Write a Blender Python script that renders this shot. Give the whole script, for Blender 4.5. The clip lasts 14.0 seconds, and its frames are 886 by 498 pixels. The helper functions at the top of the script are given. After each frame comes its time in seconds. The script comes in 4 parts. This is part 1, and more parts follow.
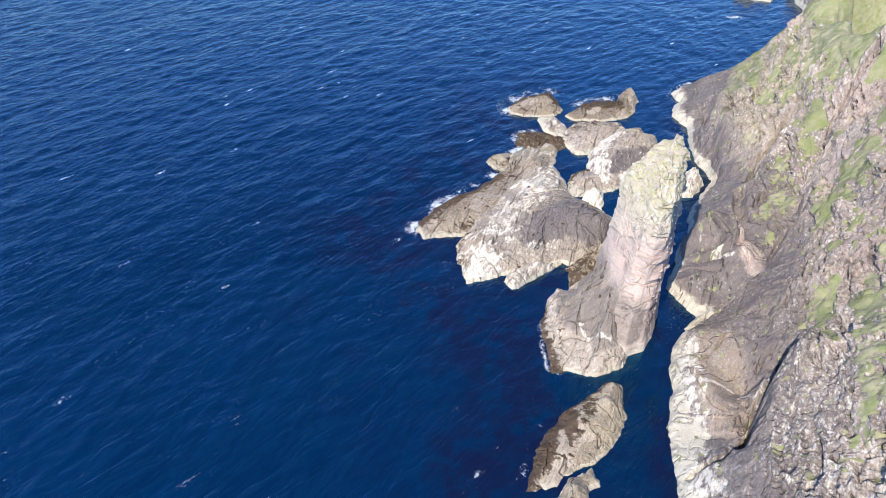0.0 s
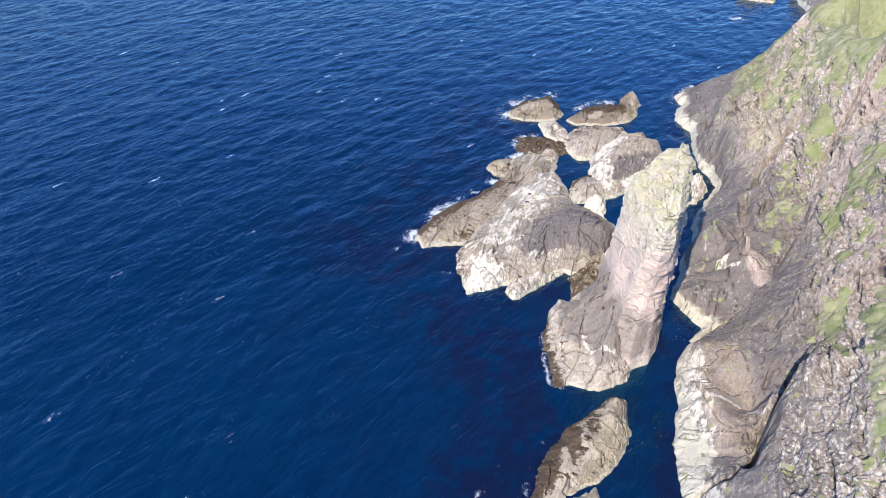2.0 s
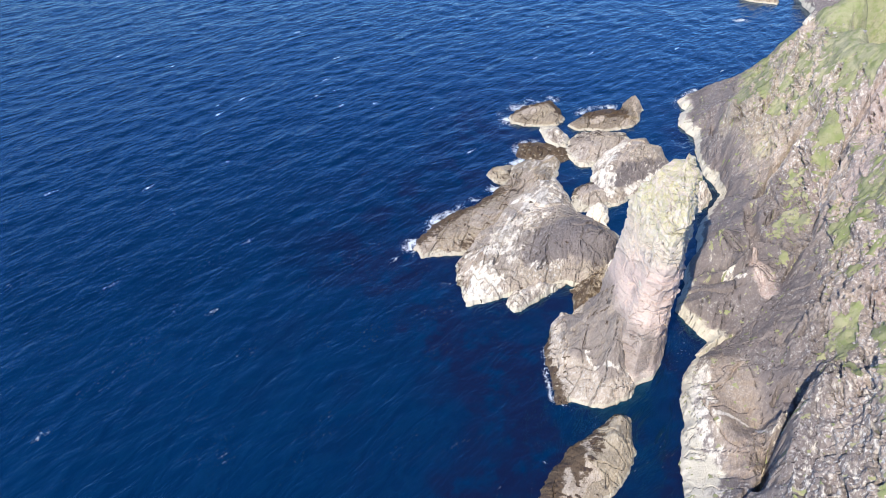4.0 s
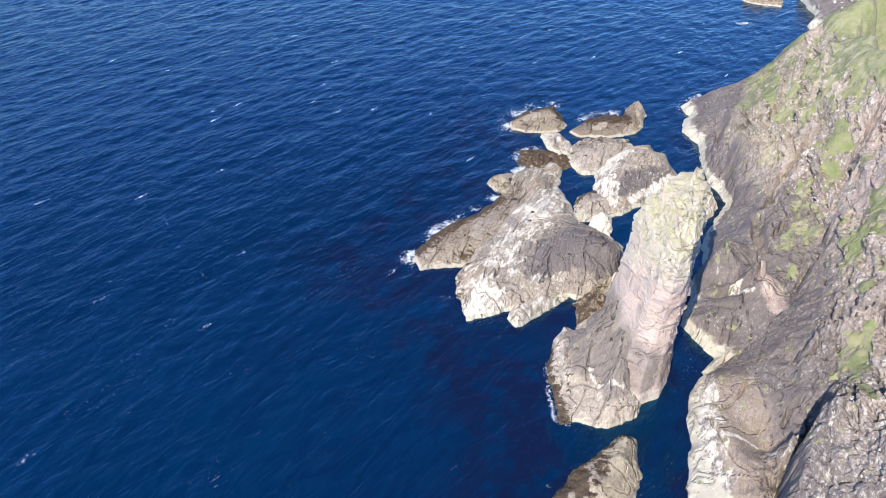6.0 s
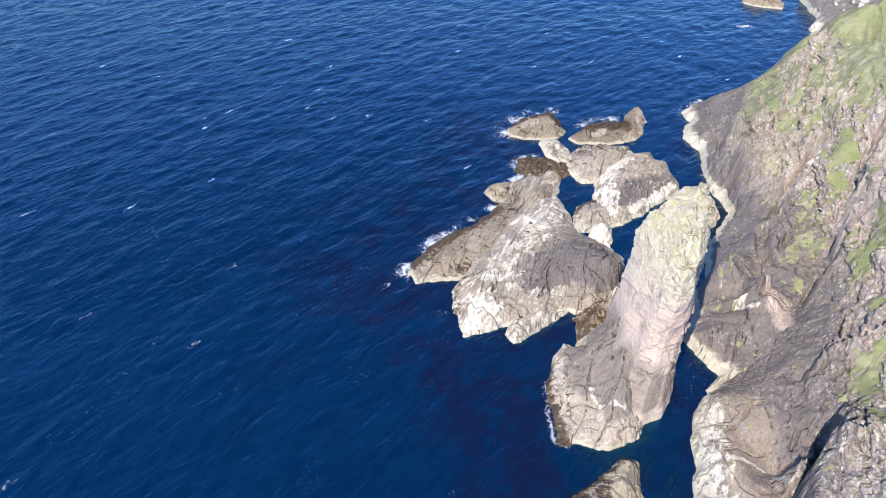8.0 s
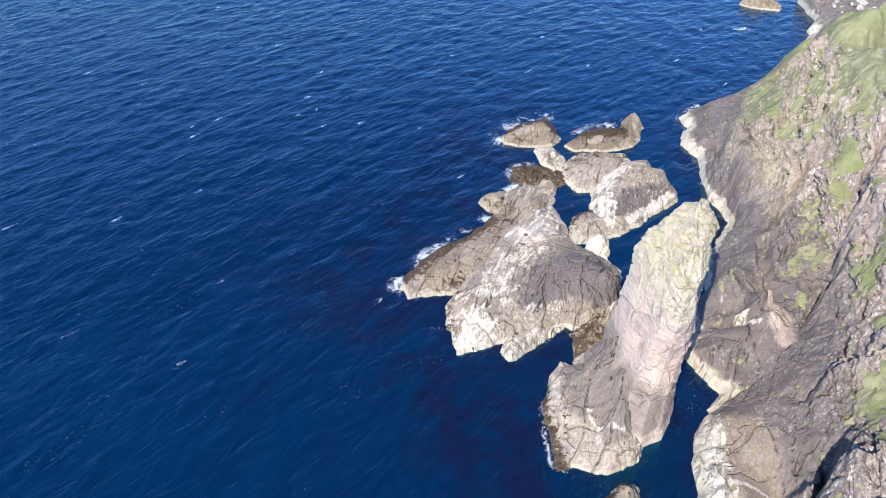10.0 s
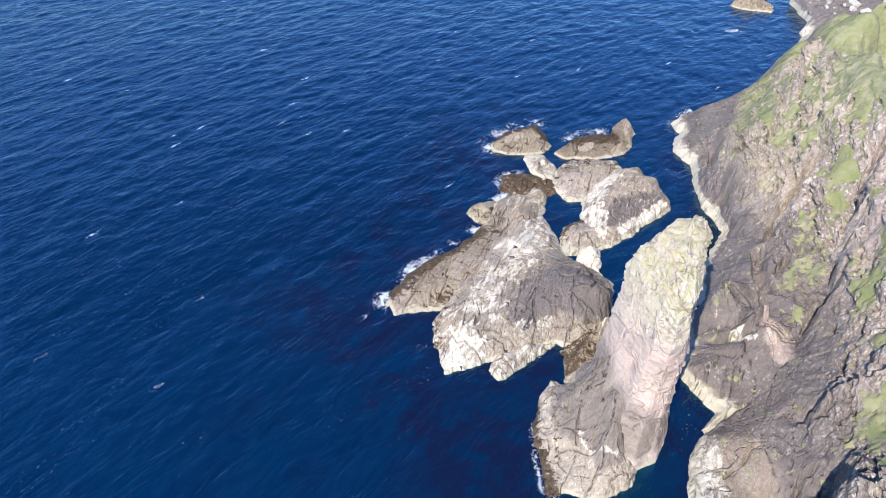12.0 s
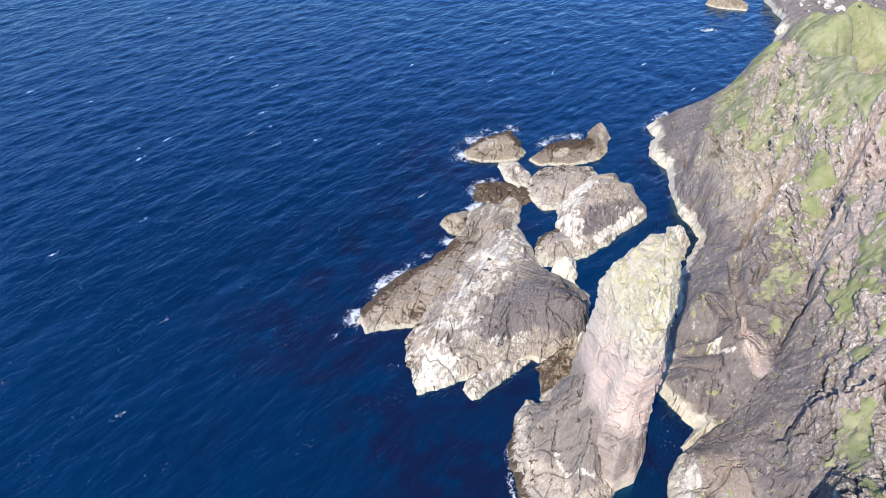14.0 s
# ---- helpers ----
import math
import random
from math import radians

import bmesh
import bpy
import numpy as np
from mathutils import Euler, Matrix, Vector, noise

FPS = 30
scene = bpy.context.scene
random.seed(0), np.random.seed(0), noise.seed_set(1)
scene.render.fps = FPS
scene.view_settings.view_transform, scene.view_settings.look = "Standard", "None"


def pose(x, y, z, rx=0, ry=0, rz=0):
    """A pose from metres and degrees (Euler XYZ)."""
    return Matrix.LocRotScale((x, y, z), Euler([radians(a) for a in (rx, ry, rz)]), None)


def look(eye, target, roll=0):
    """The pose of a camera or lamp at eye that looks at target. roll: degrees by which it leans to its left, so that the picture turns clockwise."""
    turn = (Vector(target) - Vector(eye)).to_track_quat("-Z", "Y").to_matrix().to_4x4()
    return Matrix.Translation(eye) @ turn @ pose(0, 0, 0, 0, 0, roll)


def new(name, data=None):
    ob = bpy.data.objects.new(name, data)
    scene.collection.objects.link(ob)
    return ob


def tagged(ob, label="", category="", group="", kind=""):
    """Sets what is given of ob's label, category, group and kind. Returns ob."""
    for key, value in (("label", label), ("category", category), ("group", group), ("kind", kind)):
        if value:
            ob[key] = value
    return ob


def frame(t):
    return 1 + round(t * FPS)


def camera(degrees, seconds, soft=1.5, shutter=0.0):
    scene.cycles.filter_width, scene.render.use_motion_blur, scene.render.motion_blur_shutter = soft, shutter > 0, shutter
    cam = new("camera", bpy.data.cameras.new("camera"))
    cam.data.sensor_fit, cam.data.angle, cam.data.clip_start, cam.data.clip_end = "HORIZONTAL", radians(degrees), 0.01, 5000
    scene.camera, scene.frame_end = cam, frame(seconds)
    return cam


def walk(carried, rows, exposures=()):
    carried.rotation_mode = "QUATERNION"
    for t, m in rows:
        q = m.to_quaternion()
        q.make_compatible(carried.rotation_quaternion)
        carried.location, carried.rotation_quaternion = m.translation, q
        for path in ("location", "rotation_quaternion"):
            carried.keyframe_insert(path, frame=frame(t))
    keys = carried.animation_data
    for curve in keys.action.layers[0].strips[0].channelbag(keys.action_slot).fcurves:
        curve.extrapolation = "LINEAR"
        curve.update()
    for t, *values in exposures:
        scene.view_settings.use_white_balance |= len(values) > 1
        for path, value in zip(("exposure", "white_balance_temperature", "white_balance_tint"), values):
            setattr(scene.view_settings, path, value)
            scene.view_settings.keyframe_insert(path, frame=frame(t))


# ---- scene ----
cam = camera(63.0, 14.0, soft=0.8)
# seconds, x, y, z in metres; yaw, pitch and roll in degrees: a level flight along the cliffs, about 100 m over the sea
ROWS = [
    (0.0, 0.00, -0.00, 100.00, -0.000, -37.404, 0.552),
    (0.5, 0.03, 0.96, 99.88, -0.011, -37.408, 0.493),
    (1.0, 0.05, 1.85, 99.84, 0.003, -37.432, 0.475),
    (1.5, 0.02, 2.92, 99.80, -0.020, -37.444, 0.446),
    (2.0, 0.09, 4.00, 99.76, -0.018, -37.468, 0.425),
    (2.5, 0.07, 4.99, 99.77, -0.026, -37.487, 0.384),
    (3.0, 0.13, 6.16, 99.75, -0.024, -37.524, 0.384),
    (5.5, 0.17, 11.88, 99.56, -0.068, -37.663, 0.396),
    (6.0, 0.20, 13.19, 99.48, -0.063, -37.670, 0.403),
    (6.5, 0.29, 14.33, 99.45, -0.088, -37.684, 0.397),
    (7.0, 0.37, 15.72, 99.34, -0.115, -37.696, 0.408),
    (7.5, 0.46, 16.88, 99.34, -0.174, -37.721, 0.390),
    (8.0, 0.60, 18.18, 99.34, -0.261, -37.741, 0.362),
    (10.5, 1.56, 24.59, 99.22, -0.761, -37.851, 0.268),
    (11.0, 1.89, 25.87, 99.19, -0.902, -37.874, 0.253),
    (11.5, 2.24, 27.28, 99.18, -1.087, -37.881, 0.237),
    (12.0, 2.70, 28.62, 99.13, -1.292, -37.928, 0.211),
    (12.5, 3.38, 29.95, 99.24, -1.655, -37.976, 0.110),
    (13.0, 3.99, 31.15, 99.31, -2.042, -38.026, 0.053),
    (13.5, 4.76, 32.42, 99.46, -2.474, -38.095, -0.001),
    (14.0, 5.50, 33.65, 99.48, -2.822, -38.142, -0.039),
]
walk(cam, [(t, pose(x, y, z, 90 + pitch, 0, yaw) @ pose(0, 0, 0, 0, 0, roll)) for t, x, y, z, yaw, pitch, roll in ROWS])

# ---- light ----
SUN_AZ, SUN_EL = radians(209.5), radians(41.0)          # behind the camera, a little to seaward
sun_way = Vector((math.sin(SUN_AZ) * math.cos(SUN_EL), math.cos(SUN_AZ) * math.cos(SUN_EL), math.sin(SUN_EL)))
sun = new("sun", bpy.data.lights.new("sun", "SUN"))
sun.data.energy, sun.data.angle, sun.data.color = 4.0, radians(0.53), (1.0, 0.93, 0.80)
sun.matrix_world = look(sun_way * 300.0, (0, 0, 0))

world = bpy.data.worlds.new("sky")
scene.world = world
world.use_nodes = True
sky = world.node_tree.nodes.new("ShaderNodeTexSky")
sky.sky_type, sky.sun_disc = "NISHITA", False
sky.sun_elevation, sky.sun_rotation = SUN_EL, SUN_AZ
sky.air_density, sky.dust_density, sky.ozone_density = 0.85, 0.0, 10.0
world.node_tree.links.new(sky.outputs[0], world.node_tree.nodes["Background"].inputs[0])
world.node_tree.nodes["Background"].inputs[1].default_value = 0.15
scene.view_settings.exposure = 0.68

# ---- noise and plan arithmetic ----
def lattice(ix, iy, iz, seed):
    h = (ix * 374761393 + iy * 668265263 + iz * 2147483647 + seed * 974711) & 0xFFFFFFFF
    h = ((h ^ (h >> 13)) * 1274126177) & 0xFFFFFFFF
    return ((h ^ (h >> 16)) & 0xFFFF) / 65535.0


def value_noise(x, y, z=0.0, seed=0):
    """Smooth noise in -1..1."""
    x, y, z = np.broadcast_arrays(np.asarray(x, float), np.asarray(y, float), np.asarray(z, float))
    fx, fy, fz = np.floor(x), np.floor(y), np.floor(z)
    ix, iy, iz = fx.astype(np.int64), fy.astype(np.int64), fz.astype(np.int64)
    u, v, w = x - fx, y - fy, z - fz
    u, v, w = (a * a * a * (a * (a * 6 - 15) + 10) for a in (u, v, w))
    total = 0.0
    for dx in (0, 1):
        for dy in (0, 1):
            for dz in (0, 1):
                total = total + lattice(ix + dx, iy + dy, iz + dz, seed) * np.where(dx, u, 1 - u) * np.where(dy, v, 1 - v) * np.where(dz, w, 1 - w)
    return total * 2 - 1


def fbm(x, y, z=0.0, octaves=4, seed=0, rough=0.5):
    total, amp, norm, k = 0.0, 1.0, 0.0, 1.0
    for o in range(octaves):
        total, norm = total + amp * value_noise(np.asarray(x) * k + 17.3 * o, np.asarray(y) * k - 9.1 * o, np.asarray(z) * k, seed + o), norm + amp
        amp, k = amp * rough, k * 2.03
    return total / norm


def ridged(x, y, z=0.0, octaves=3, seed=0):
    total, amp, norm, k = 0.0, 1.0, 0.0, 1.0
    for o in range(octaves):
        total, norm = total + amp * (1 - np.abs(value_noise(np.asarray(x) * k, np.asarray(y) * k, np.asarray(z) * k, seed + o))) ** 2, norm + amp
        amp, k = amp * 0.5, k * 2.1
    return total / norm


def blocks(x, y, seed=0):
    """Cells of broken rock: a height of each cell with its own tilt (about 0..1), the way to the nearest joint (0 on it), and a number of its own."""
    ix, iy = np.floor(x).astype(np.int64), np.floor(y).astype(np.int64)
    f1, f2, tone, own = np.full(np.shape(x), 9.0), np.full(np.shape(x), 9.0), np.zeros(np.shape(x)), np.zeros(np.shape(x))
    for dx in (-1, 0, 1):
        for dy in (-1, 0, 1):
            cx, cy = ix + dx, iy + dy
            ox, oy = x - cx - lattice(cx, cy, cx * 0 + 1, seed), y - cy - lattice(cx, cy, cx * 0 + 2, seed)
            d = np.hypot(ox, oy)
            near = d < f1
            f2 = np.where(near, f1, np.minimum(f2, d))
            face = lattice(cx, cy, cx * 0 + 3, seed) + ox * (lattice(cx, cy, cx * 0 + 4, seed) - 0.5) * 2.2 + oy * (lattice(cx, cy, cx * 0 + 5, seed) - 0.5) * 2.2
            tone, own = np.where(near, face, tone), np.where(near, lattice(cx, cy, cx * 0 + 6, seed), own)
            f1 = np.where(near, d, f1)
    return tone, f2 - f1, own


def smooth(a, b, x):
    t = np.clip((x - a) / (b - a), 0, 1)
    return t * t * (3 - 2 * t)


def inside_by(poly, x, y):
    """The distance to a closed outline: positive inside it."""
    p = np.asarray(poly, float)
    best, odd = np.full(np.shape(x), 1e9), np.zeros(np.shape(x), bool)
    for (ax, ay), (bx, by) in zip(p, np.roll(p, -1, 0)):
        ex, ey = bx - ax, by - ay
        t = np.clip(((x - ax) * ex + (y - ay) * ey) / (ex * ex + ey * ey + 1e-9), 0, 1)
        best = np.minimum(best, (x - ax - t * ex) ** 2 + (y - ay - t * ey) ** 2)
        odd ^= ((ay > y) != (by > y)) & (x < ex * (y - ay) / (by - ay + 1e-12) + ax)
    return np.where(odd, 1, -1) * np.sqrt(best)


def line_by(line, x, y):
    """The distance to an open line, and how far along it (0..1) the nearest place is."""
    p, best, along = np.asarray(line, float), np.full(np.shape(x), 1e9), np.zeros(np.shape(x))
    for n, ((ax, ay), (bx, by)) in enumerate(zip(p[:-1], p[1:])):
        ex, ey = bx - ax, by - ay
        t = np.clip(((x - ax) * ex + (y - ay) * ey) / (ex * ex + ey * ey + 1e-9), 0, 1)
        d = (x - ax - t * ex) ** 2 + (y - ay - t * ey) ** 2
        along, best = np.where(d < best, (n + t) / (len(p) - 1), along), np.minimum(best, d)
    return np.sqrt(best), along


def spread(outline, step):
    """Places every step metres along a closed outline."""
    out, p = [], np.asarray(outline, float)
    for a, b in zip(p, np.roll(p, -1, 0)):
        n = max(1, int(np.hypot(*(b - a)) / step))
        out += [a + (b - a) * k / n for k in range(n)]
    return np.array(out)


def blend(spots, x, y, soft=0.3):
    """A smooth surface through spot heights, rounded over soft metres at each."""
    s = np.asarray(spots, float)
    c = s[:, :2].mean(0)
    gap = np.sqrt((s[:, None, 0] - s[None, :, 0]) ** 2 + (s[:, None, 1] - s[None, :, 1]) ** 2 + soft ** 2)
    a = np.block([[gap - 0.15 * np.eye(len(s)), np.ones((len(s), 1)), s[:, :2] - c], [np.ones((1, len(s))), np.zeros((1, 3))], [(s[:, :2] - c).T, np.zeros((2, 3))]])
    w = np.linalg.solve(a, np.r_[s[:, 2], 0, 0, 0])
    h = w[-3] + w[-2] * (x - c[0]) + w[-1] * (y - c[1])
    for k in range(len(s)):
        h = h + w[k] * np.sqrt((x - s[k, 0]) ** 2 + (y - s[k, 1]) ** 2 + soft ** 2)
    return h


STRIKE = (0.40, 0.917)        # the beds of rock run this way all along the shore


def bedded(x, y):
    """Along and across the beds."""
    return x * STRIKE[0] + y * STRIKE[1], x * STRIKE[1] - y * STRIKE[0]


# ---- materials ----
class Graph:
    """A short way to write node trees."""

    def __init__(self, name):
        self.m = bpy.data.materials.new(name)
        self.m.use_nodes = True
        self.t = self.m.node_tree
        self.out = self.t.nodes["Principled BSDF"]
        self.geo = self.t.nodes.new("ShaderNodeNewGeometry").outputs["Position"]

    def put(self, socket, value):
        if isinstance(value, bpy.types.NodeSocket):
            self.t.links.new(value, socket)
        else:
            socket.default_value = (*value, 1) if isinstance(value, tuple) and len(value) == 3 and socket.type == "RGBA" else value

    def scaled(self, sx, sy, sz, turn=0.0):
        n = self.t.nodes.new("ShaderNodeMapping")
        n.vector_type = "TEXTURE"
        self.put(n.inputs[0], self.geo)
        n.inputs["Rotation"].default_value, n.inputs["Scale"].default_value = (0, 0, turn), (1 / sx, 1 / sy, 1 / sz)
        return n.outputs[0]

    def noise(self, scale, detail=6, rough=0.6, where=None, distort=0.0):
        n = self.t.nodes.new("ShaderNodeTexNoise")
        self.put(n.inputs["Vector"], where or self.geo)
        n.inputs["Scale"].default_value, n.inputs["Detail"].default_value = scale, detail
        n.inputs["Roughness"].default_value, n.inputs["Distortion"].default_value = rough, distort
        return n.outputs["Fac"]

    def cells(self, scale, feature="F1", where=None):
        n = self.t.nodes.new("ShaderNodeTexVoronoi")
        n.feature = feature
        self.put(n.inputs["Vector"], where or self.geo)
        n.inputs["Scale"].default_value = scale
        return n.outputs["Distance"]

    def sum(self, op, a, b=0.0, c=0.0):
        n = self.t.nodes.new("ShaderNodeMath")
        n.operation = op
        for s, v in zip(n.inputs, (a, b, c)):
            self.put(s, v)
        return n.outputs[0]

    def step(self, x, lo, hi):
        n = self.t.nodes.new("ShaderNodeMapRange")
        n.interpolation_type = "SMOOTHSTEP"
        for s, v in zip(n.inputs, (x, lo, hi)):
            self.put(s, v)
        return n.outputs[0]

    def mix(self, f, a, b):
        n = self.t.nodes.new("ShaderNodeMix")
        n.data_type = "RGBA"
        self.put(n.inputs[0], f), self.put(n.inputs[6], a), self.put(n.inputs[7], b)
        return n.outputs[2]

    def attr(self, name):
        n = self.t.nodes.new("ShaderNodeAttribute")
        n.attribute_name = name
        return n.outputs["Fac"]

    def height(self):
        n = self.t.nodes.new("ShaderNodeSeparateXYZ")
        self.put(n.inputs[0], self.geo)
        return n.outputs[2]

    def steepness(self):
        """Up part of the surface's own normal."""
        g, n = self.t.nodes.new("ShaderNodeNewGeometry"), self.t.nodes.new("ShaderNodeSeparateXYZ")
        self.put(n.inputs[0], g.outputs["Normal"])
        return n.outputs[2]

    def bump(self, *layers):
        last = None
        for h, dist, strength in layers:
            n = self.t.nodes.new("ShaderNodeBump")
            self.put(n.inputs["Height"], h)
            n.inputs["Distance"].default_value, n.inputs["Strength"].default_value = dist, strength
            if last:
                self.put(n.inputs["Normal"], last)
            last = n.outputs[0]
        self.put(self.out.inputs["Normal"], last)

    def end(self, color, rough=0.9, spec=0.3):
        self.put(self.out.inputs["Base Color"], color)
        self.put(self.out.inputs["Roughness"], rough)
        self.put(self.out.inputs["Specular IOR Level"], spec)
        return self.m


def rock_material(name, bare, warm, dark, band=1.6, foot=(0.60, 0.53, 0.41), layers=(0.22, 1.7, 1.0), lime_tone=(0.77, 0.70, 0.615), grime=1.0):
    """Sea-worn rock: bare stone of two tones in beds, flecks and seams darkened by dirt and painted-in shade, a pale
    barnacle band at the foot; black lichen, yellow lichen, bird lime and weed by the attributes of the mesh.
    """
    g = Graph(name)
    turn = math.atan2(STRIKE[1], STRIKE[0])
    beds = g.scaled(*layers, turn)
    big, mid, fine, grit = g.noise(0.10, 4), g.noise(0.7, 7, 0.68), g.noise(3.2, 6, 0.72), g.noise(9.0, 3, 0.7)
    bed = g.noise(1.0, 8, 0.70, beds, 0.3)
    col = g.mix(g.step(g.sum("ADD", big, g.sum("MULTIPLY", mid, 0.35)), 0.58, 0.80), bare, warm)
    own = g.attr("slab")
    col = g.mix(g.sum("MULTIPLY", g.step(own, 0.62, 0.80), 0.7), col, dark)
    col = g.mix(g.sum("MULTIPLY", g.step(own, 0.34, 0.2), 0.5), col, (0.52, 0.43, 0.37))
    col = g.mix(g.sum("MULTIPLY", g.step(bed, 0.47, 0.62), 0.3 + 0.5 * grime), col, dark)
    col = g.mix(g.sum("MULTIPLY", g.step(mid, 0.52, 0.70), 0.45 * grime), col, dark)
    col = g.mix(g.sum("MULTIPLY", g.attr("tan"), g.sum("MULTIPLY_ADD", g.step(g.sum("ADD", mid, g.sum("MULTIPLY", fine, 0.6)), 0.72, 0.92), 0.6, 0.25)), col, (0.31, 0.235, 0.175))
    col = g.mix(g.sum("MULTIPLY", g.attr("pink"), g.sum("MULTIPLY_ADD", g.step(mid, 0.35, 0.65), 0.4, 0.5)), col, g.mix(own, (0.50, 0.365, 0.325), (0.60, 0.475, 0.425)))
    col = g.mix(g.sum("MULTIPLY", g.attr("cream"), g.sum("MULTIPLY_ADD", g.step(mid, 0.35, 0.65), 0.4, 0.55)), col, g.mix(own, (0.57, 0.505, 0.43), (0.53, 0.46, 0.40)))
    chips = g.noise(1.0, 9, 0.8, g.scaled(1.1 + layers[0], 1.2 + 1.2 * layers[1], 1.2 + layers[2], turn), 0.2)
    col = g.mix(g.sum("MULTIPLY", g.step(chips, 0.55, 0.60), 0.5), col, (0.60, 0.52, 0.45))
    col = g.mix(g.sum("MULTIPLY", g.step(chips, 0.445, 0.395), 0.62 * grime), col, (0.13, 0.11, 0.105))
    col = g.mix(g.sum("MULTIPLY", g.step(fine, 0.56, 0.64), 0.45), col, (0.60, 0.54, 0.49))
    col = g.mix(g.sum("MULTIPLY", g.step(fine, 0.42, 0.35), 0.5 * grime), col, (0.12, 0.10, 0.095))
    soot = g.step(g.sum("ADD", g.sum("ADD", mid, g.sum("MULTIPLY", big, 0.9)), g.sum("MULTIPLY", fine, 0.35)), 0.80, 1.08)
    black = g.sum("MULTIPLY", g.attr("black"), g.sum("MULTIPLY", g.sum("MULTIPLY_ADD", soot, 0.55, 0.45), g.sum("SUBTRACT", 1.0, g.sum("MULTIPLY", g.attr("tan"), 0.55))))
    col = g.mix(g.sum("MULTIPLY", black, 0.88), col, g.mix(own, (0.120, 0.103, 0.108), (0.180, 0.152, 0.148)))
    col = g.mix(g.sum("MULTIPLY", g.sum("MULTIPLY", black, g.step(chips, 0.565, 0.60)), 0.35), col, (0.46, 0.41, 0.37))
    bits = g.noise(1.0, 6, 0.74, g.scaled(1.5, 1.9, 1.5, turn), 0.3)
    col = g.mix(g.sum("MULTIPLY", g.sum("MULTIPLY", g.attr("fleck"), g.step(bits, 0.54, 0.60)), 0.85), col, (0.60, 0.575, 0.55))
    col = g.mix(g.sum("MULTIPLY", g.sum("MULTIPLY", g.attr("fleck"), g.step(bits, 0.43, 0.37)), 0.45), col, (0.125, 0.115, 0.115))
    spots = g.sum("MULTIPLY", g.attr("yellow"), g.step(g.sum("ADD", g.noise(0.8, 8, 0.75), g.sum("MULTIPLY", fine, 0.25)), 0.52, 0.70))
    col = g.mix(g.sum("MULTIPLY", spots, 0.8), col, (0.46, 0.43, 0.235))
    lime = g.step(g.sum("ADD", g.attr("lime"), g.sum("MULTIPLY", g.sum("SUBTRACT", g.noise(0.55, 9, 0.76, g.scaled(0.7, 1.5, 1.0, turn)), 0.5), 3.4)), 0.42, 0.92)
    col = g.mix(g.sum("MULTIPLY", g.sum("MULTIPLY", lime, 0.88), g.step(g.attr("lime"), 0.02, 0.2)), col, lime_tone)
    moss = g.sum("MULTIPLY", g.step(g.sum("ADD", g.attr("moss"), g.sum("MULTIPLY", g.sum("SUBTRACT", g.noise(1.3, 7, 0.74), 0.5), 2.2)), 0.42, 0.66), g.step(g.attr("moss"), 0.08, 0.3))
    col = g.mix(g.sum("MULTIPLY", moss, 0.8), col, g.mix(g.step(fine, 0.4, 0.65), (0.20, 0.225, 0.105), (0.29, 0.285, 0.15)))
    z = g.sum("ADD", g.height(), g.sum("MULTIPLY", g.sum("SUBTRACT", g.noise(0.4, 6, 0.6), 0.5), -band * 1.4))
    pale = g.sum("SUBTRACT", 1.0, g.step(z, band * 0.85, band * 1.12))
    col = g.mix(g.sum("MULTIPLY", pale, g.step(g.sum("ADD", mid, g.sum("MULTIPLY", fine, 0.3)), 0.42, 0.62)), col, foot)
    brown = g.sum("MULTIPLY", g.step(g.sum("ADD", g.attr("weed"), g.sum("MULTIPLY", g.sum("SUBTRACT", g.noise(0.9, 9, 0.78, g.scaled(1.4, 0.8, 1.0, turn)), 0.5), 2.6)), 0.42, 0.66), g.step(g.attr("weed"), 0.02, 0.25))
    col = g.mix(g.sum("MULTIPLY", brown, 0.92), col, (0.085, 0.055, 0.034))
    wet = g.sum("SUBTRACT", 1.0, g.step(g.height(), -0.1, 0.12))
    col = g.mix(wet, col, (0.07, 0.055, 0.045))
    # paints the cracks dark: crevice dirt, and their shade put into the colour
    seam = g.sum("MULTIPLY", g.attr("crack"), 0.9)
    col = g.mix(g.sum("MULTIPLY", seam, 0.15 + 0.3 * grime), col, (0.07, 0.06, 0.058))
    g.bump((bed, 0.16, 0.8 * grime), (mid, 0.30, 0.05 + 0.35 * grime), (chips, 0.10, 0.1 + 0.7 * grime), (fine, 0.14, 0.2 + 0.8 * grime), (grit, 0.05, 0.8), (g.sum("MULTIPLY", seam, -1.0), 0.25, 1.0))
    return g.end(col, g.sum("SUBTRACT", 0.92, g.sum("MULTIPLY", wet, 0.5)), 0.2)


STACK_ROCK = rock_material("pink_sandstone", (0.58, 0.485, 0.415), (0.58, 0.445, 0.395), (0.46, 0.365, 0.325), 0.9, (0.55, 0.49, 0.40), (0.5, 0.8, 1.5), (0.62, 0.585, 0.50), 0.5)
PLINTH_ROCK = rock_material("terrace_stone", (0.45, 0.375, 0.295), (0.47, 0.38, 0.305), (0.30, 0.24, 0.185), 0.7, (0.54, 0.475, 0.38), grime=0.85)
WHALE_ROCK = rock_material("whaleback_stone", (0.43, 0.36, 0.265), (0.38, 0.31, 0.22), (0.27, 0.215, 0.155), 0.5, (0.50, 0.44, 0.35), grime=0.8)
ISLET_ROCK = rock_material("islet_stone", (0.33, 0.265, 0.19), (0.39, 0.315, 0.22), (0.20, 0.155, 0.115), 0.6, (0.50, 0.44, 0.35))
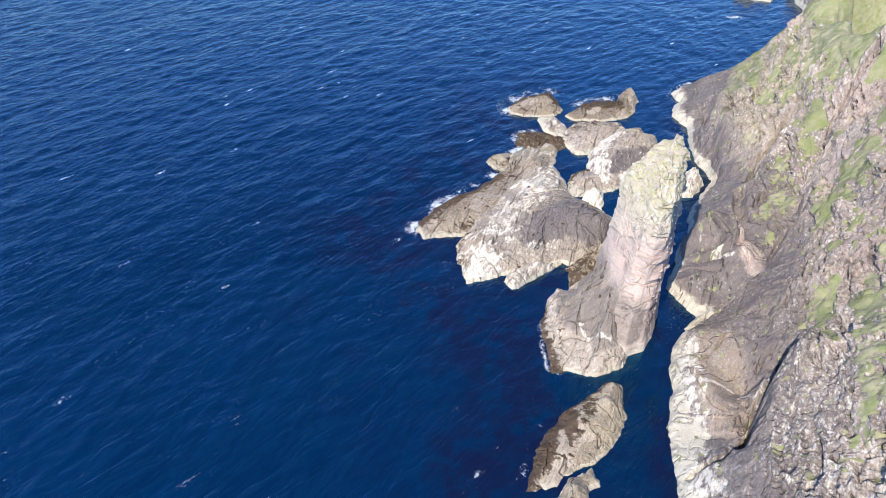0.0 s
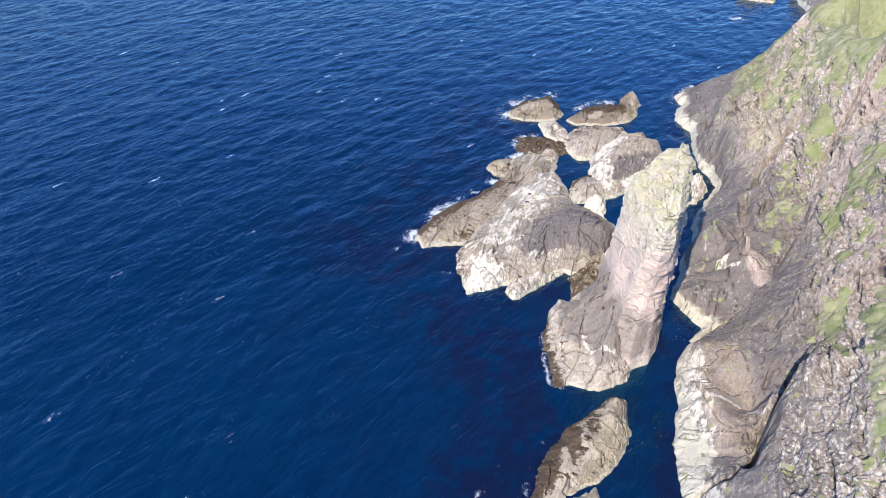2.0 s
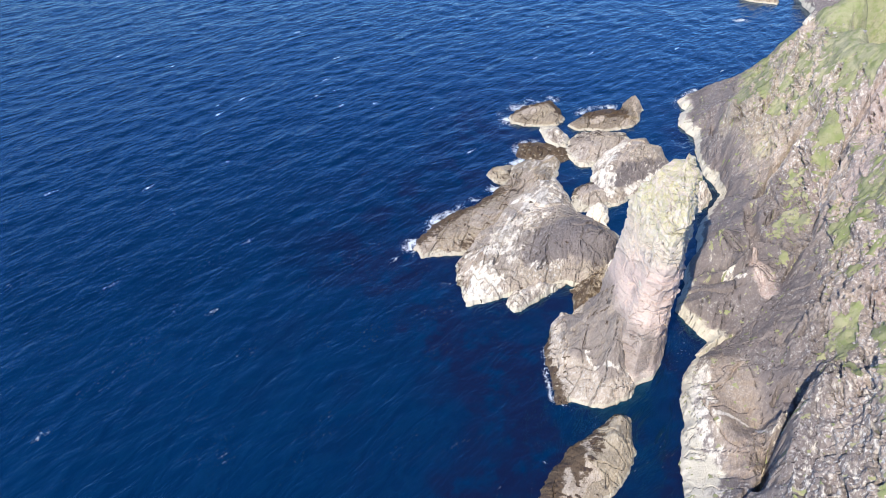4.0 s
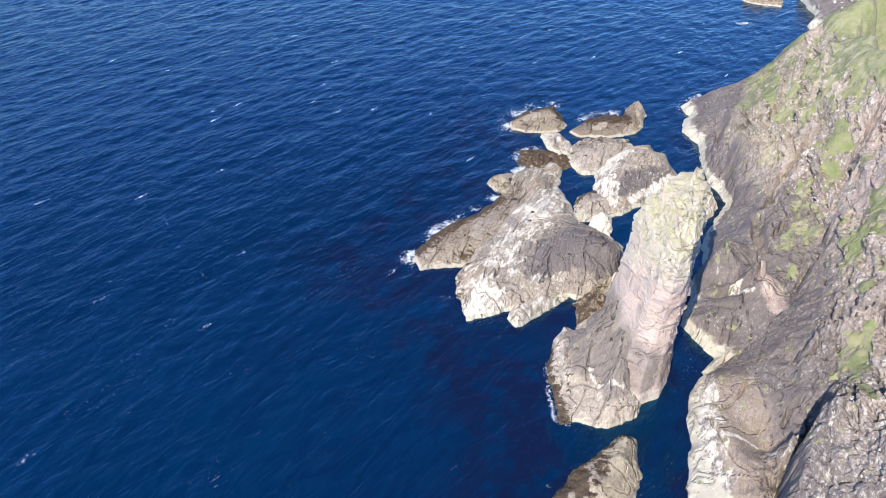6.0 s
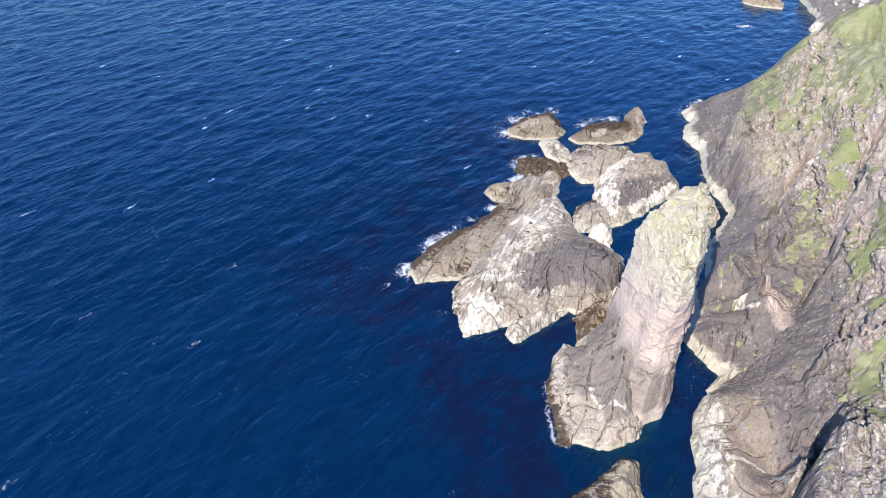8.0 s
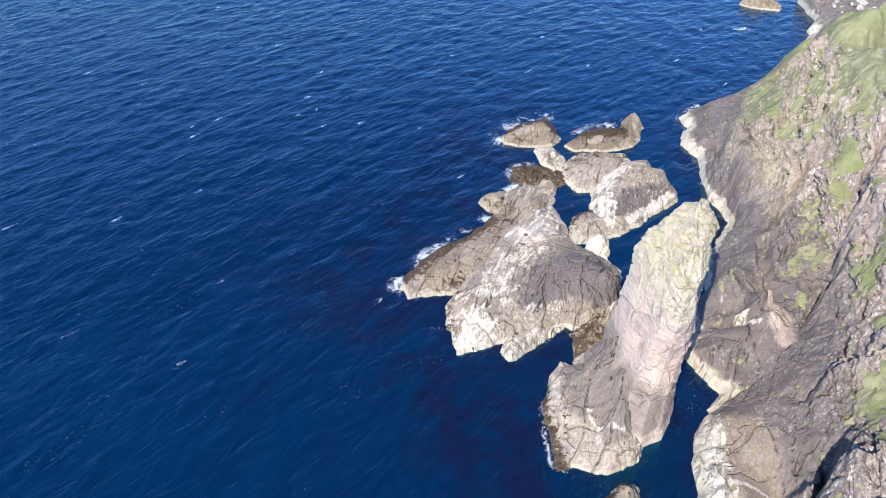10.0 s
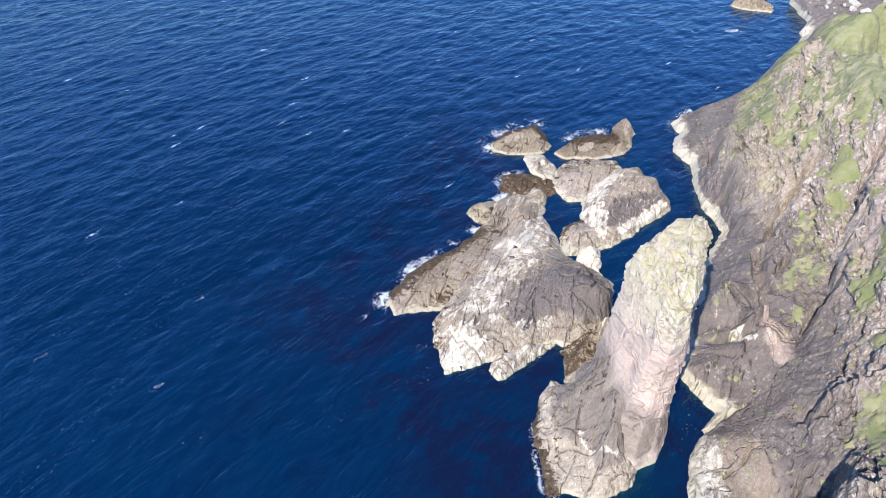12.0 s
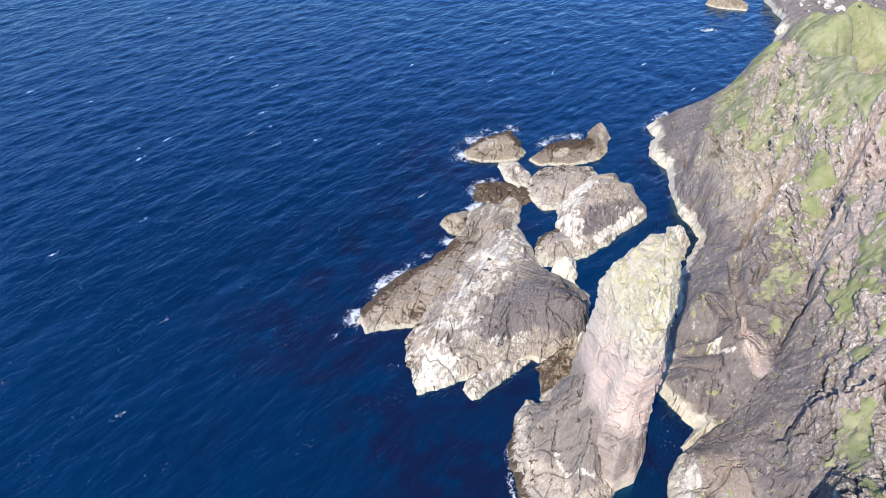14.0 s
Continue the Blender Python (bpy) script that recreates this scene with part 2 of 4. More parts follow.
SLAB_ROCK = rock_material("slab_stone", (0.37, 0.31, 0.25), (0.42, 0.35, 0.275), (0.26, 0.21, 0.18), 0.9, (0.55, 0.50, 0.41), grime=0.95)
CLIFF_ROCK = rock_material("cliff_stone", (0.315, 0.262, 0.232), (0.34, 0.262, 0.232), (0.20, 0.165, 0.155), 2.2, (0.56, 0.51, 0.425), (0.5, 1.5, 1.2), grime=0.85)


def grass_material():
    g = Graph("turf")
    big, mid, fine = g.noise(0.05, 4), g.noise(0.5, 6, 0.65), g.noise(5.0, 5, 0.7)
    col = g.mix(g.step(big, 0.40, 0.62), (0.285, 0.285, 0.16), (0.37, 0.345, 0.23))
    col = g.mix(g.step(mid, 0.40, 0.68), col, (0.215, 0.245, 0.105))
    col = g.mix(g.sum("MULTIPLY", g.step(fine, 0.5, 0.75), 0.5), col, (0.30, 0.29, 0.14))
    col = g.mix(g.sum("MULTIPLY", g.step(g.noise(0.9, 7, 0.78), 0.56, 0.68), 0.6), col, (0.14, 0.15, 0.07))
    col = g.mix(g.sum("MULTIPLY", g.step(g.noise(1.7, 5, 0.75), 0.63, 0.69), 0.6), col, (0.50, 0.48, 0.40))
    g.bump((mid, 0.3, 0.8), (fine, 0.12, 0.9))
    return g.end(col, 0.95, 0.1)


GRASS = grass_material()


def water_material():
    g = Graph("sea_water")
    turn = radians(48)
    swell = g.noise(1.0, 5, 0.55, g.scaled(0.055, 0.15, 0.1, turn), 0.4)
    chop = g.noise(1.0, 6, 0.6, g.scaled(0.22, 0.55, 0.4, turn), 0.6)
    crest = g.sum("SUBTRACT", 1.0, g.sum("MULTIPLY", g.sum("ABSOLUTE", g.sum("SUBTRACT", g.noise(1.0, 3, 0.55, g.scaled(0.11, 0.30, 0.3, turn), 0.6), 0.5)), 4.0))
    ripple = g.noise(1.6, 5, 0.65, g.scaled(0.7, 1.3, 1.0, turn))
    col = g.mix(g.step(swell, 0.3, 0.75), (0.0002, 0.0103, 0.0300), (0.0003, 0.0148, 0.0440))
    col = g.mix(g.sum("MULTIPLY", g.step(crest, 0.72, 1.0), 0.5), col, (0.0012, 0.0195, 0.050))
    col = g.mix(g.sum("MULTIPLY", g.attr("weed"), g.step(g.noise(0.16, 6, 0.65), 0.30, 0.55)), col, (0.0050, 0.0040, 0.0110))
    far_apart = g.cells(0.085, "F1", g.scaled(0.55, 1.7, 1.0, turn))
    tear = g.noise(1.5, 7, 0.8, g.scaled(0.7, 1.3, 1.0, turn))
    caps = g.step(g.sum("ADD", g.sum("SUBTRACT", 0.11, far_apart), g.sum("MULTIPLY", g.sum("SUBTRACT", tear, 0.5), 0.75)), 0.075, 0.14)
    caps = g.sum("MULTIPLY", caps, g.step(g.noise(0.035, 3, 0.6), 0.36, 0.48))
    flecks = g.sum("MULTIPLY", g.step(g.noise(2.4, 4, 0.7, g.scaled(0.6, 1.2, 1.0, turn)), 0.62, 0.70), g.step(g.noise(0.11, 4, 0.6, g.scaled(0.6, 1.6, 1.0, turn)), 0.56, 0.66))
    streak = g.sum("MULTIPLY", g.step(g.noise(1.0, 8, 0.75, g.scaled(0.10, 0.7, 0.4, turn), 0.7), 0.60, 0.74), g.step(g.noise(0.03, 2, 0.5), 0.40, 0.62))
    lace = g.noise(0.9, 9, 0.8, None, 1.0)
    thread = g.sum("SUBTRACT", 1.0, g.step(g.sum("ABSOLUTE", g.sum("SUBTRACT", g.noise(0.7, 6, 0.6, None, 1.6), 0.5)), 0.0, 0.05))
    surf = g.step(g.sum("ADD", g.sum("ADD", g.attr("foam"), g.sum("MULTIPLY", g.sum("SUBTRACT", lace, 0.5), 2.4)), g.sum("MULTIPLY", thread, 0.28)), 0.56, 0.92)
    surf = g.sum("MULTIPLY", surf, g.step(g.attr("foam"), 0.03, 0.25))
    foam = g.sum("MAXIMUM", g.sum("MAXIMUM", g.sum("MULTIPLY", caps, 0.75), g.sum("MULTIPLY", streak, 0.05)), g.sum("MAXIMUM", g.sum("MULTIPLY", flecks, 0.30), g.sum("MULTIPLY", surf, 0.9)))
    col = g.mix(foam, col, (0.80, 0.83, 0.86))
    g.bump((swell, 1.2, 0.20), (crest, 0.35, 0.32), (chop, 0.5, 0.42), (ripple, 0.2, 0.30))
    g.out.inputs["Specular Tint"].default_value = (0.02, 0.50, 1.0, 1.0)
    g.out.inputs["IOR"].default_value = 1.68
    return g.end(col, g.sum("ADD", 0.09, g.sum("MULTIPLY", foam, 0.7)), 1.0)


WATER = water_material()


def weed_material():
    g = Graph("seaweed")
    fine = g.noise(2.6, 7, 0.75)
    g.bump((fine, 0.2, 0.9))
    return g.end(g.mix(g.step(fine, 0.38, 0.66), (0.040, 0.024, 0.020), (0.125, 0.082, 0.046)), 0.6, 0.4)


SEAWEED = weed_material()


# ---- mesh building ----
def mesh_from(name, verts, faces, material, marks=None, flat=False):
    me = bpy.data.meshes.new(name)
    me.from_pydata([tuple(v) for v in verts.tolist()], [], faces.tolist())
    for key, values in (marks or {}).items():
        me.attributes.new(key, "FLOAT", "POINT").data.foreach_set("value", np.ascontiguousarray(values, np.float32))
    me.polygons.foreach_set("use_smooth", np.full(len(me.polygons), not flat))
    me.materials.append(material)
    me.update()
    return me


def grid_faces(ny, nx, keep=None, closed=False):
    i = np.arange(ny * nx).reshape(ny, nx)
    if closed:
        i = np.c_[i, i[:, :1]]
    f = np.stack([i[:-1, :-1], i[:-1, 1:], i[1:, 1:], i[1:, :-1]], -1)
    return f[keep] if keep is not None else f.reshape(-1, 4)


def trimmed(verts, faces, marks):
    """Only the vertices that faces use."""
    used = np.zeros(len(verts), bool)
    used[faces.ravel()] = True
    to = np.cumsum(used) - 1
    return verts[used], to[faces], {k: v[used] for k, v in marks.items()}


def worn(x, y, h, seed=0, steep=0.6):
    """How far slabs, beds, cracks and rubble stand off a smooth rock surface. Also each slab's own number, and where the rock is cracked."""
    u, v = bedded(x, y)
    v = v + steep * h + 1.3 * fbm(x / 9, y / 9, h / 9, 3, seed + 40)
    broken = smooth(-0.2, 0.3, fbm(x / 10, y / 10, h / 10, 3, seed + 42))
    slab, joint, own = blocks(u / 11 + 0.4 * fbm(x / 5, y / 5, h / 5, 4, seed + 3), v / 4.4 + 0.4 * fbm(x / 4, y / 4, h / 4, 4, seed + 2), seed + 5)
    small, joint2, _ = blocks(u / 2.0 + 0.4 * fbm(x / 1.2, y / 1.2, h / 1.2, 3, seed + 4), v / 0.9 + 0.3 * fbm(x, y, h, 3, seed + 8), seed + 6)
    ribs = 0.0
    for size, high, wave in ((5.2, 0.55, 0.8), (1.7, 0.22, 0.6)):
        turn = (v / size + wave * fbm(u / (4 * size), v / (2 * size), octaves=4, seed=seed + int(size * 10))) % 1.0
        ribs = ribs + high * (np.minimum(turn / 0.86, (1 - turn) / 0.14) - 0.5)
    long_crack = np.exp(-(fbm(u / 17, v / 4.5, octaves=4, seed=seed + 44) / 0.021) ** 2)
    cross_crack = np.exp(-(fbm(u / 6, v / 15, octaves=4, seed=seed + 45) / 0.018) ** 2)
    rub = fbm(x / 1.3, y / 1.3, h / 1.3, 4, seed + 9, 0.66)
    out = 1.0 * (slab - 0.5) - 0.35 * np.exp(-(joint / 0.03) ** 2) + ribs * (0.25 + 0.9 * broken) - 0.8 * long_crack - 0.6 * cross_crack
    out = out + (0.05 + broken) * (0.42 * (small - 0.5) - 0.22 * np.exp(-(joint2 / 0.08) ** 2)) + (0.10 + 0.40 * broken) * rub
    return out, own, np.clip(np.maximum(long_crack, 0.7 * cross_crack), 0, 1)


def patch(poly, x, y, ragged=1.2, soft=0.35, seed=0, grain=2.2, z=0.0):
    """1 inside an outline, 0 outside it, with a torn edge."""
    return smooth(-soft, soft, inside_by(poly, x, y) + ragged * fbm(x / grain, y / grain, z / grain, 4, seed + 900, 0.62))


def strip(line, wide, x, y, ragged=0.8, seed=0, grain=1.6, z=0.0):
    """1 on a line of that half width, with a torn edge."""
    return smooth(0.3, -0.3, line_by(line, x, y)[0] - wide + ragged * fbm(x / grain, y / grain, z / grain, 4, seed + 950, 0.62))


def islet(name, outline, spots, cell=0.28, rough=1.0, rim=0.9, seed=0, material=None, marks=None, label="", category="rock", parent=None):
    """A rock that stands out of the sea: an outline at the water and spot heights on top."""
    p = np.asarray(outline, float)
    lo, hi = p.min(0) - 3.0, p.max(0) + 3.0
    xs, ys = np.arange(lo[0], hi[0], cell), np.arange(lo[1], hi[1], cell)
    x, y = np.meshgrid(xs, ys)
    wx = x + 1.1 * fbm(x / 4, y / 4, octaves=5, seed=seed + 20, rough=0.65)
    wy = y + 1.1 * fbm(x / 4, y / 4, octaves=5, seed=seed + 30, rough=0.65)
    d = inside_by(p, wx, wy)
    shore = spread(p, 3.0)
    s = np.vstack([np.c_[shore, np.zeros(len(shore))], np.asarray(spots, float)])
    top = np.maximum(blend(s, wx, wy), 0) + rim * (1 - np.exp(-np.maximum(d, 0) / 0.5))
    h = np.where(d > 0, top, d * 1.1)
    amount = rough * (0.3 + 0.7 * smooth(0.0, 1.6, d))
    out, own, crack = worn(x, y, h, seed, 0.2)
    h = h + amount * out
    h = np.where(d > 0.3, np.maximum(h, 0.12), h)
    verts = np.stack([x, y, h], -1)
    verts[..., 0] += 0.35 * rough * fbm(x / 1.2, y / 1.2, h / 0.8, 3, seed + 50)
    verts[..., 1] += 0.35 * rough * fbm(x / 1.2, y / 1.2, h / 0.8, 3, seed + 60)
    verts = verts.reshape(-1, 3)
    inside = (d > -2.0)
    keep = inside[:-1, :-1] & inside[1:, :-1] & inside[:-1, 1:] & inside[1:, 1:]
    m = {k: np.zeros(x.size) for k in ("black", "yellow", "lime", "weed", "tan", "fleck", "pink", "cream", "moss")}
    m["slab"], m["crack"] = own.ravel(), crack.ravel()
    for k, fn in (marks or {}).items():
        m[k] = np.clip(np.broadcast_to(fn(x, y, h, d), x.shape), 0, 1).ravel()
    v, f, m = trimmed(verts, grid_faces(len(ys), len(xs), keep), m)
    ob = new(name, mesh_from(name, v, f, material or ISLET_ROCK, m, True))
    if (marks or {}).get("weed"):
        # the weed lies on the rock as ragged mats
        u, v = bedded(x, y)
        grown = np.clip(np.broadcast_to(marks["weed"](x, y, h, d), x.shape), 0, 1) + 1.9 * fbm(u / 0.8, v / 2.4, octaves=4, seed=seed + 70, rough=0.58)
        on = grown > 0.86
        mats = keep & on[:-1, :-1] & on[1:, :-1] & on[:-1, 1:] & on[1:, 1:]
        if mats.sum() > 40:
            raised = verts.copy()
            raised[:, 2] += (0.06 + 0.10 * np.clip(grown - 0.86, 0, 1) + 0.05 * fbm(x / 0.5, y / 0.5, octaves=2, seed=seed + 71)).ravel()
            v2, f2, _ = trimmed(raised, grid_faces(len(ys), len(xs), mats), {})
            mat = new("seaweed", mesh_from("seaweed", v2, f2, SEAWEED, None, True))
            mat.parent = ob
            tagged(mat, "dark brown seaweed mats", kind="stuff")
    if parent:
        ob.parent = parent
        return ob
    return tagged(ob, label, category, "rocks off the shore")

# ---- the sea ----
W_OUT = [(-6.4, 137.8), (-5.6, 141.8), (0, 149.4), (7.3, 155.6), (12.5, 160.3), (16.1, 166.5), (17.9, 173.1), (21.5, 176), (25.6, 176.3), (28, 179.3), (31.6, 179.6), (30.4, 169.1), (28.8, 166.9), (31.4, 159.4), (32.6, 152.4), (38.4, 146.6), (41.4, 143.7), (38.9, 137.1), (36, 130), (33.2, 127), (29.7, 124.7), (26.4, 125.5), (18.5, 120.4), (16.3, 119), (14.2, 119.3), (14, 121.3), (5.8, 118.7), (4.8, 121.1), (3.1, 126.7), (3.4, 132.6), (5.1, 136.4), (1.2, 135.5), (-4.3, 134.8)]
E_OUT = [(32.6, 182), (38.2, 190.9), (45.2, 193.3), (52.4, 192.1), (51.7, 187.6), (57.4, 188.1), (58.4, 180.7), (61, 174.5), (59.5, 169.9), (53.1, 164.6), (48.1, 160.2), (42.7, 155.8), (36.6, 152.8), (31.8, 152.5), (31.7, 157.3), (34.6, 163.4), (38.5, 167.5), (40.4, 174.3), (36.3, 174.5), (33.6, 179.5)]
A_OUT = [(19.2, 201.3), (21.8, 205.3), (25.2, 208.3), (29.4, 211.2), (33.6, 212.9), (35.8, 205.5), (35.9, 201), (33.1, 196.8), (28.5, 195.6), (23.4, 196.4), (20.2, 197.7)]
B_OUT = [(27.2, 195.6), (31.8, 197.4), (34.6, 193), (36, 189.2), (34.2, 184), (31.2, 183.2), (29, 187.2)]
C_OUT = [(36.1, 196.9), (39.7, 200.8), (43.5, 205.2), (48.3, 205.8), (53.9, 206.2), (55, 211.5), (59.6, 214.3), (60.2, 207.5), (57.4, 198.5), (53.1, 195), (45.4, 193.7), (38.1, 194.4)]
D_OUT = [(20.2, 179), (21, 186), (26.8, 187.4), (30.4, 186), (35.4, 182.8), (35, 178.6), (32, 176.4), (28, 177.8), (24, 176.4)]
F_OUT = [(11.8, 169.5), (14.2, 173.9), (18.8, 174.6), (18, 168.4), (14.6, 164.2)]
S_OUT = [(29, 121.3), (26.3, 114.8), (24.8, 116.6), (22, 112.9), (19.7, 105.3), (19.9, 99), (20.3, 93.1), (24, 93.2), (27.5, 91.8), (30.8, 93), (34.3, 94.7), (35, 98), (37.9, 98.9), (40.6, 103.9), (43.8, 110.6), (46, 117.8), (43, 121), (36, 122)]
N_OUT = [(32.5, 90.5), (32.2, 83.9), (30.9, 79.6), (28.9, 76.6), (26.1, 73.8), (20.1, 70.4), (18.4, 68.3), (13.4, 67.7), (14.2, 70.9), (16.1, 76.5), (18.4, 80), (22.9, 85.1), (27.6, 89.1), (30.5, 91)]
N2_OUT = [(17.8, 66.6), (20.9, 69.9), (24.8, 71.9), (25.5, 68.9), (23.3, 67.9), (22.8, 63), (19, 58), (15, 60)]
SHORE = [(400, 330), (230, 318), (180, 312), (160, 316), (147, 314), (146, 301), (145, 292), (138, 279), (127, 264), (116, 248), (104, 236), (94, 226), (86, 222), (77, 217), (72.5, 213.5), (73, 207), (70, 202), (69, 196.5), (71, 190.5), (69.5, 184), (69.5, 178.5), (68, 173.5), (68.5, 165), (69, 161), (66.5, 156), (61.5, 148), (57, 136), (53.5, 130), (50.5, 123.5), (47.3, 117.7), (50.5, 110), (51, 108.5), (47.3, 104), (45, 101), (42.8, 95), (41.7, 88), (40.6, 83), (39.4, 80), (39, 75.5), (38, 70), (37, 60), (36, 45), (33, 20), (30, -20), (26, -160)]
LAND = SHORE + [(900, -160), (900, 330)]


def axis_lines(lo, hi, step, low_end, high_end, grow=1.35, grow_high=None):
    """Even lines from lo to hi, and wider and wider ones beyond."""
    mid, out, inn = list(np.arange(lo, hi, step)), [], []
    up = grow_high or grow
    s, a = step * up, hi
    while a < high_end:
        out.append(a)
        a, s = a + s, s * up
    out.append(high_end)
    s, a = step * grow, lo - step
    while a > low_end:
        inn.append(a)
        a, s = a - s, s * grow
    inn.append(low_end)
    return np.array(inn[::-1] + mid + out)


def sea():
    xs, ys = axis_lines(-180, 150, 0.62, -4500, 4500), axis_lines(60, 340, 0.62, -4500, 4500)
    x, y = np.meshgrid(xs, ys)
    near = np.exp(-(np.maximum(0, np.hypot(x, y - 200) - 250) / 200) ** 2)
    a = radians(48)
    p, q = x * math.cos(a) + y * math.sin(a), -x * math.sin(a) + y * math.cos(a)
    h = near * (0.13 * fbm(p / 17, q / 7, octaves=3, seed=70) + 0.20 * fbm(p / 5, q / 2.8, octaves=3, seed=75))
    land = inside_by(LAND, x, y)
    rock = np.full(x.shape, -1e9)
    for o in (W_OUT, E_OUT, A_OUT, B_OUT, C_OUT, D_OUT, S_OUT, N_OUT, N2_OUT):
        rock = np.maximum(rock, inside_by(o, x, y))
    # surf on the sides that face the open sea, to the west and north
    foam = np.zeros(x.shape)
    for line, wide, force in (
        ([(-4.5, 135), (-7.5, 138), (-5.5, 143), (0, 150.5), (7, 156.5), (12, 161), (15.5, 167)], 1.6, 1.0),
        ([(16.5, 168), (17, 173), (21, 177), (24, 177.5)], 1.5, 0.85),
        ([(21, 179), (20, 183), (22, 186.5), (26, 187.5)], 1.4, 0.75),
        ([(18, 198), (19, 203), (23, 208), (28, 212), (33, 214)], 2.8, 1.0),
        ([(41, 205), (45, 208), (52, 209), (55, 212)], 2.0, 0.8),
        ([(19.5, 107), (19.4, 100), (19.9, 94), (23, 92.3)], 0.5, 0.75),
        ([(17, 81), (14.5, 76), (13, 70)], 0.7, 0.55),
        ([(70.5, 210), (72, 215), (77, 218.5), (80, 221)], 1.2, 0.7),
        ([(113, 283), (116, 284)], 1.6, 0.9),
        ([(119, 262), (121, 263)], 1.2, 0.5),
        ([(123, 312), (128, 304), (134, 300)], 1.0, 0.6),
    ):
        d, t = line_by(line, x, y)
        foam = np.maximum(foam, force * np.exp(-(d / (1.3 * wide)) ** 2) * (0.62 + 0.9 * fbm(x / 5, y / 5, seed=81)))
    weed = np.maximum(np.exp(-np.maximum(-rock, 0) / 13.0) * smooth(60, 10, x + 10), 0.8 * np.exp(-np.maximum(-land, 0) / 4.0))
    weed = np.maximum(weed, 0.9 * patch([(-6, 112), (10, 116), (20, 106), (18, 92), (14, 75), (5, 62), (-2, 75), (4, 92)], x, y, 9.0, 5.0, 92, 9.0))
    weed = np.clip(1.8 * weed * (0.5 + 1.2 * smooth(-0.2, 0.4, fbm(x / 8, y / 8, octaves=3, seed=90))), 0, 1)
    ob = new("water", mesh_from("water", np.stack([x, y, h], -1).reshape(-1, 3), grid_faces(len(ys), len(xs)), WATER, {"foam": np.clip(foam, 0, 1).ravel(), "weed": weed.ravel()}))
    return tagged(ob, "deep blue wind-ruffled sea with scattered white caps", "sea", kind="structure")


sea()

# ---- the cliff and its grass ----
BENCH = [(51, 115, 3.4), (57, 116, 5.2), (56, 113, 2.6), (58, 123, 4.9), (57, 129, 10.2), (61, 122, 12.5), (63, 125, 7.3), (60, 107, 5.6), (49, 99, 3.6), (55, 100, 5.1), (57, 91, 7), (54, 85, 4.2), (46, 88, 3.2), (44, 76, 1.4), (66, 118, 6.5), (64, 104, 11.4), (62, 98, 12.4), (75.2, 159.5, 10.5), (71.7, 169, 4.5), (71, 177, 9), (78, 210, 3.5), (64, 138, 8.5), (68, 148, 6)]
SLOPE = [(55, 83, 13.3), (54, 78, 11.8), (57, 78, 16.5), (57, 70, 19.2), (53, 65, 14.7), (49, 67, 10.8), (57, 63, 18.5), (63, 85, 18.3), (65, 97, 16.1), (66, 97, 17.9), (69, 93, 19.8), (70, 115, 14.8), (72, 108, 20.3), (75, 118, 22.6), (78, 128, 19.4), (75, 133, 13), (82, 142, 19.4), (82, 133, 27.5), (83, 148, 25), (83, 155, 22.6), (80, 168, 17.4), (75, 168, 14), (84, 168, 22.8), (82, 190, 13.7), (87, 196, 15.5), (84, 214, 5.5), (82, 205, 7)]
TOP = [(87, 150, 28.4), (86, 163, 31.2), (89, 160, 36.5), (96, 182, 35.4), (90, 192, 25), (92, 198, 21), (104, 215, 18), (96, 208, 15), (112, 229, 13), (118, 239, 11), (133, 258, 8), (112, 200, 32.5), (104, 185, 37), (96, 170, 38), (115, 180, 38), (140, 267, 8), (150, 268, 7.5), (149.5, 299, 4.5), (151, 289, 4.5), (125, 225, 23), (135, 235, 18), (100, 150, 42), (95, 125, 40), (88, 105, 35), (82, 85, 31), (76, 60, 31), (72, 30, 32), (68, -20, 33), (62, -150, 33), (150, 120, 50), (160, 220, 19), (132, 219, 23), (145, 205, 27), (150, 238, 13.5), (900, -160, 60), (900, 250, 60), (190, 255, 9), (165, 268, 7), (185, 272, 7), (153, 283, 4.5), (158, 287, 6), (158, 297, 7), (175, 300, 10), (230, 300, 24), (400, 300, 30)]
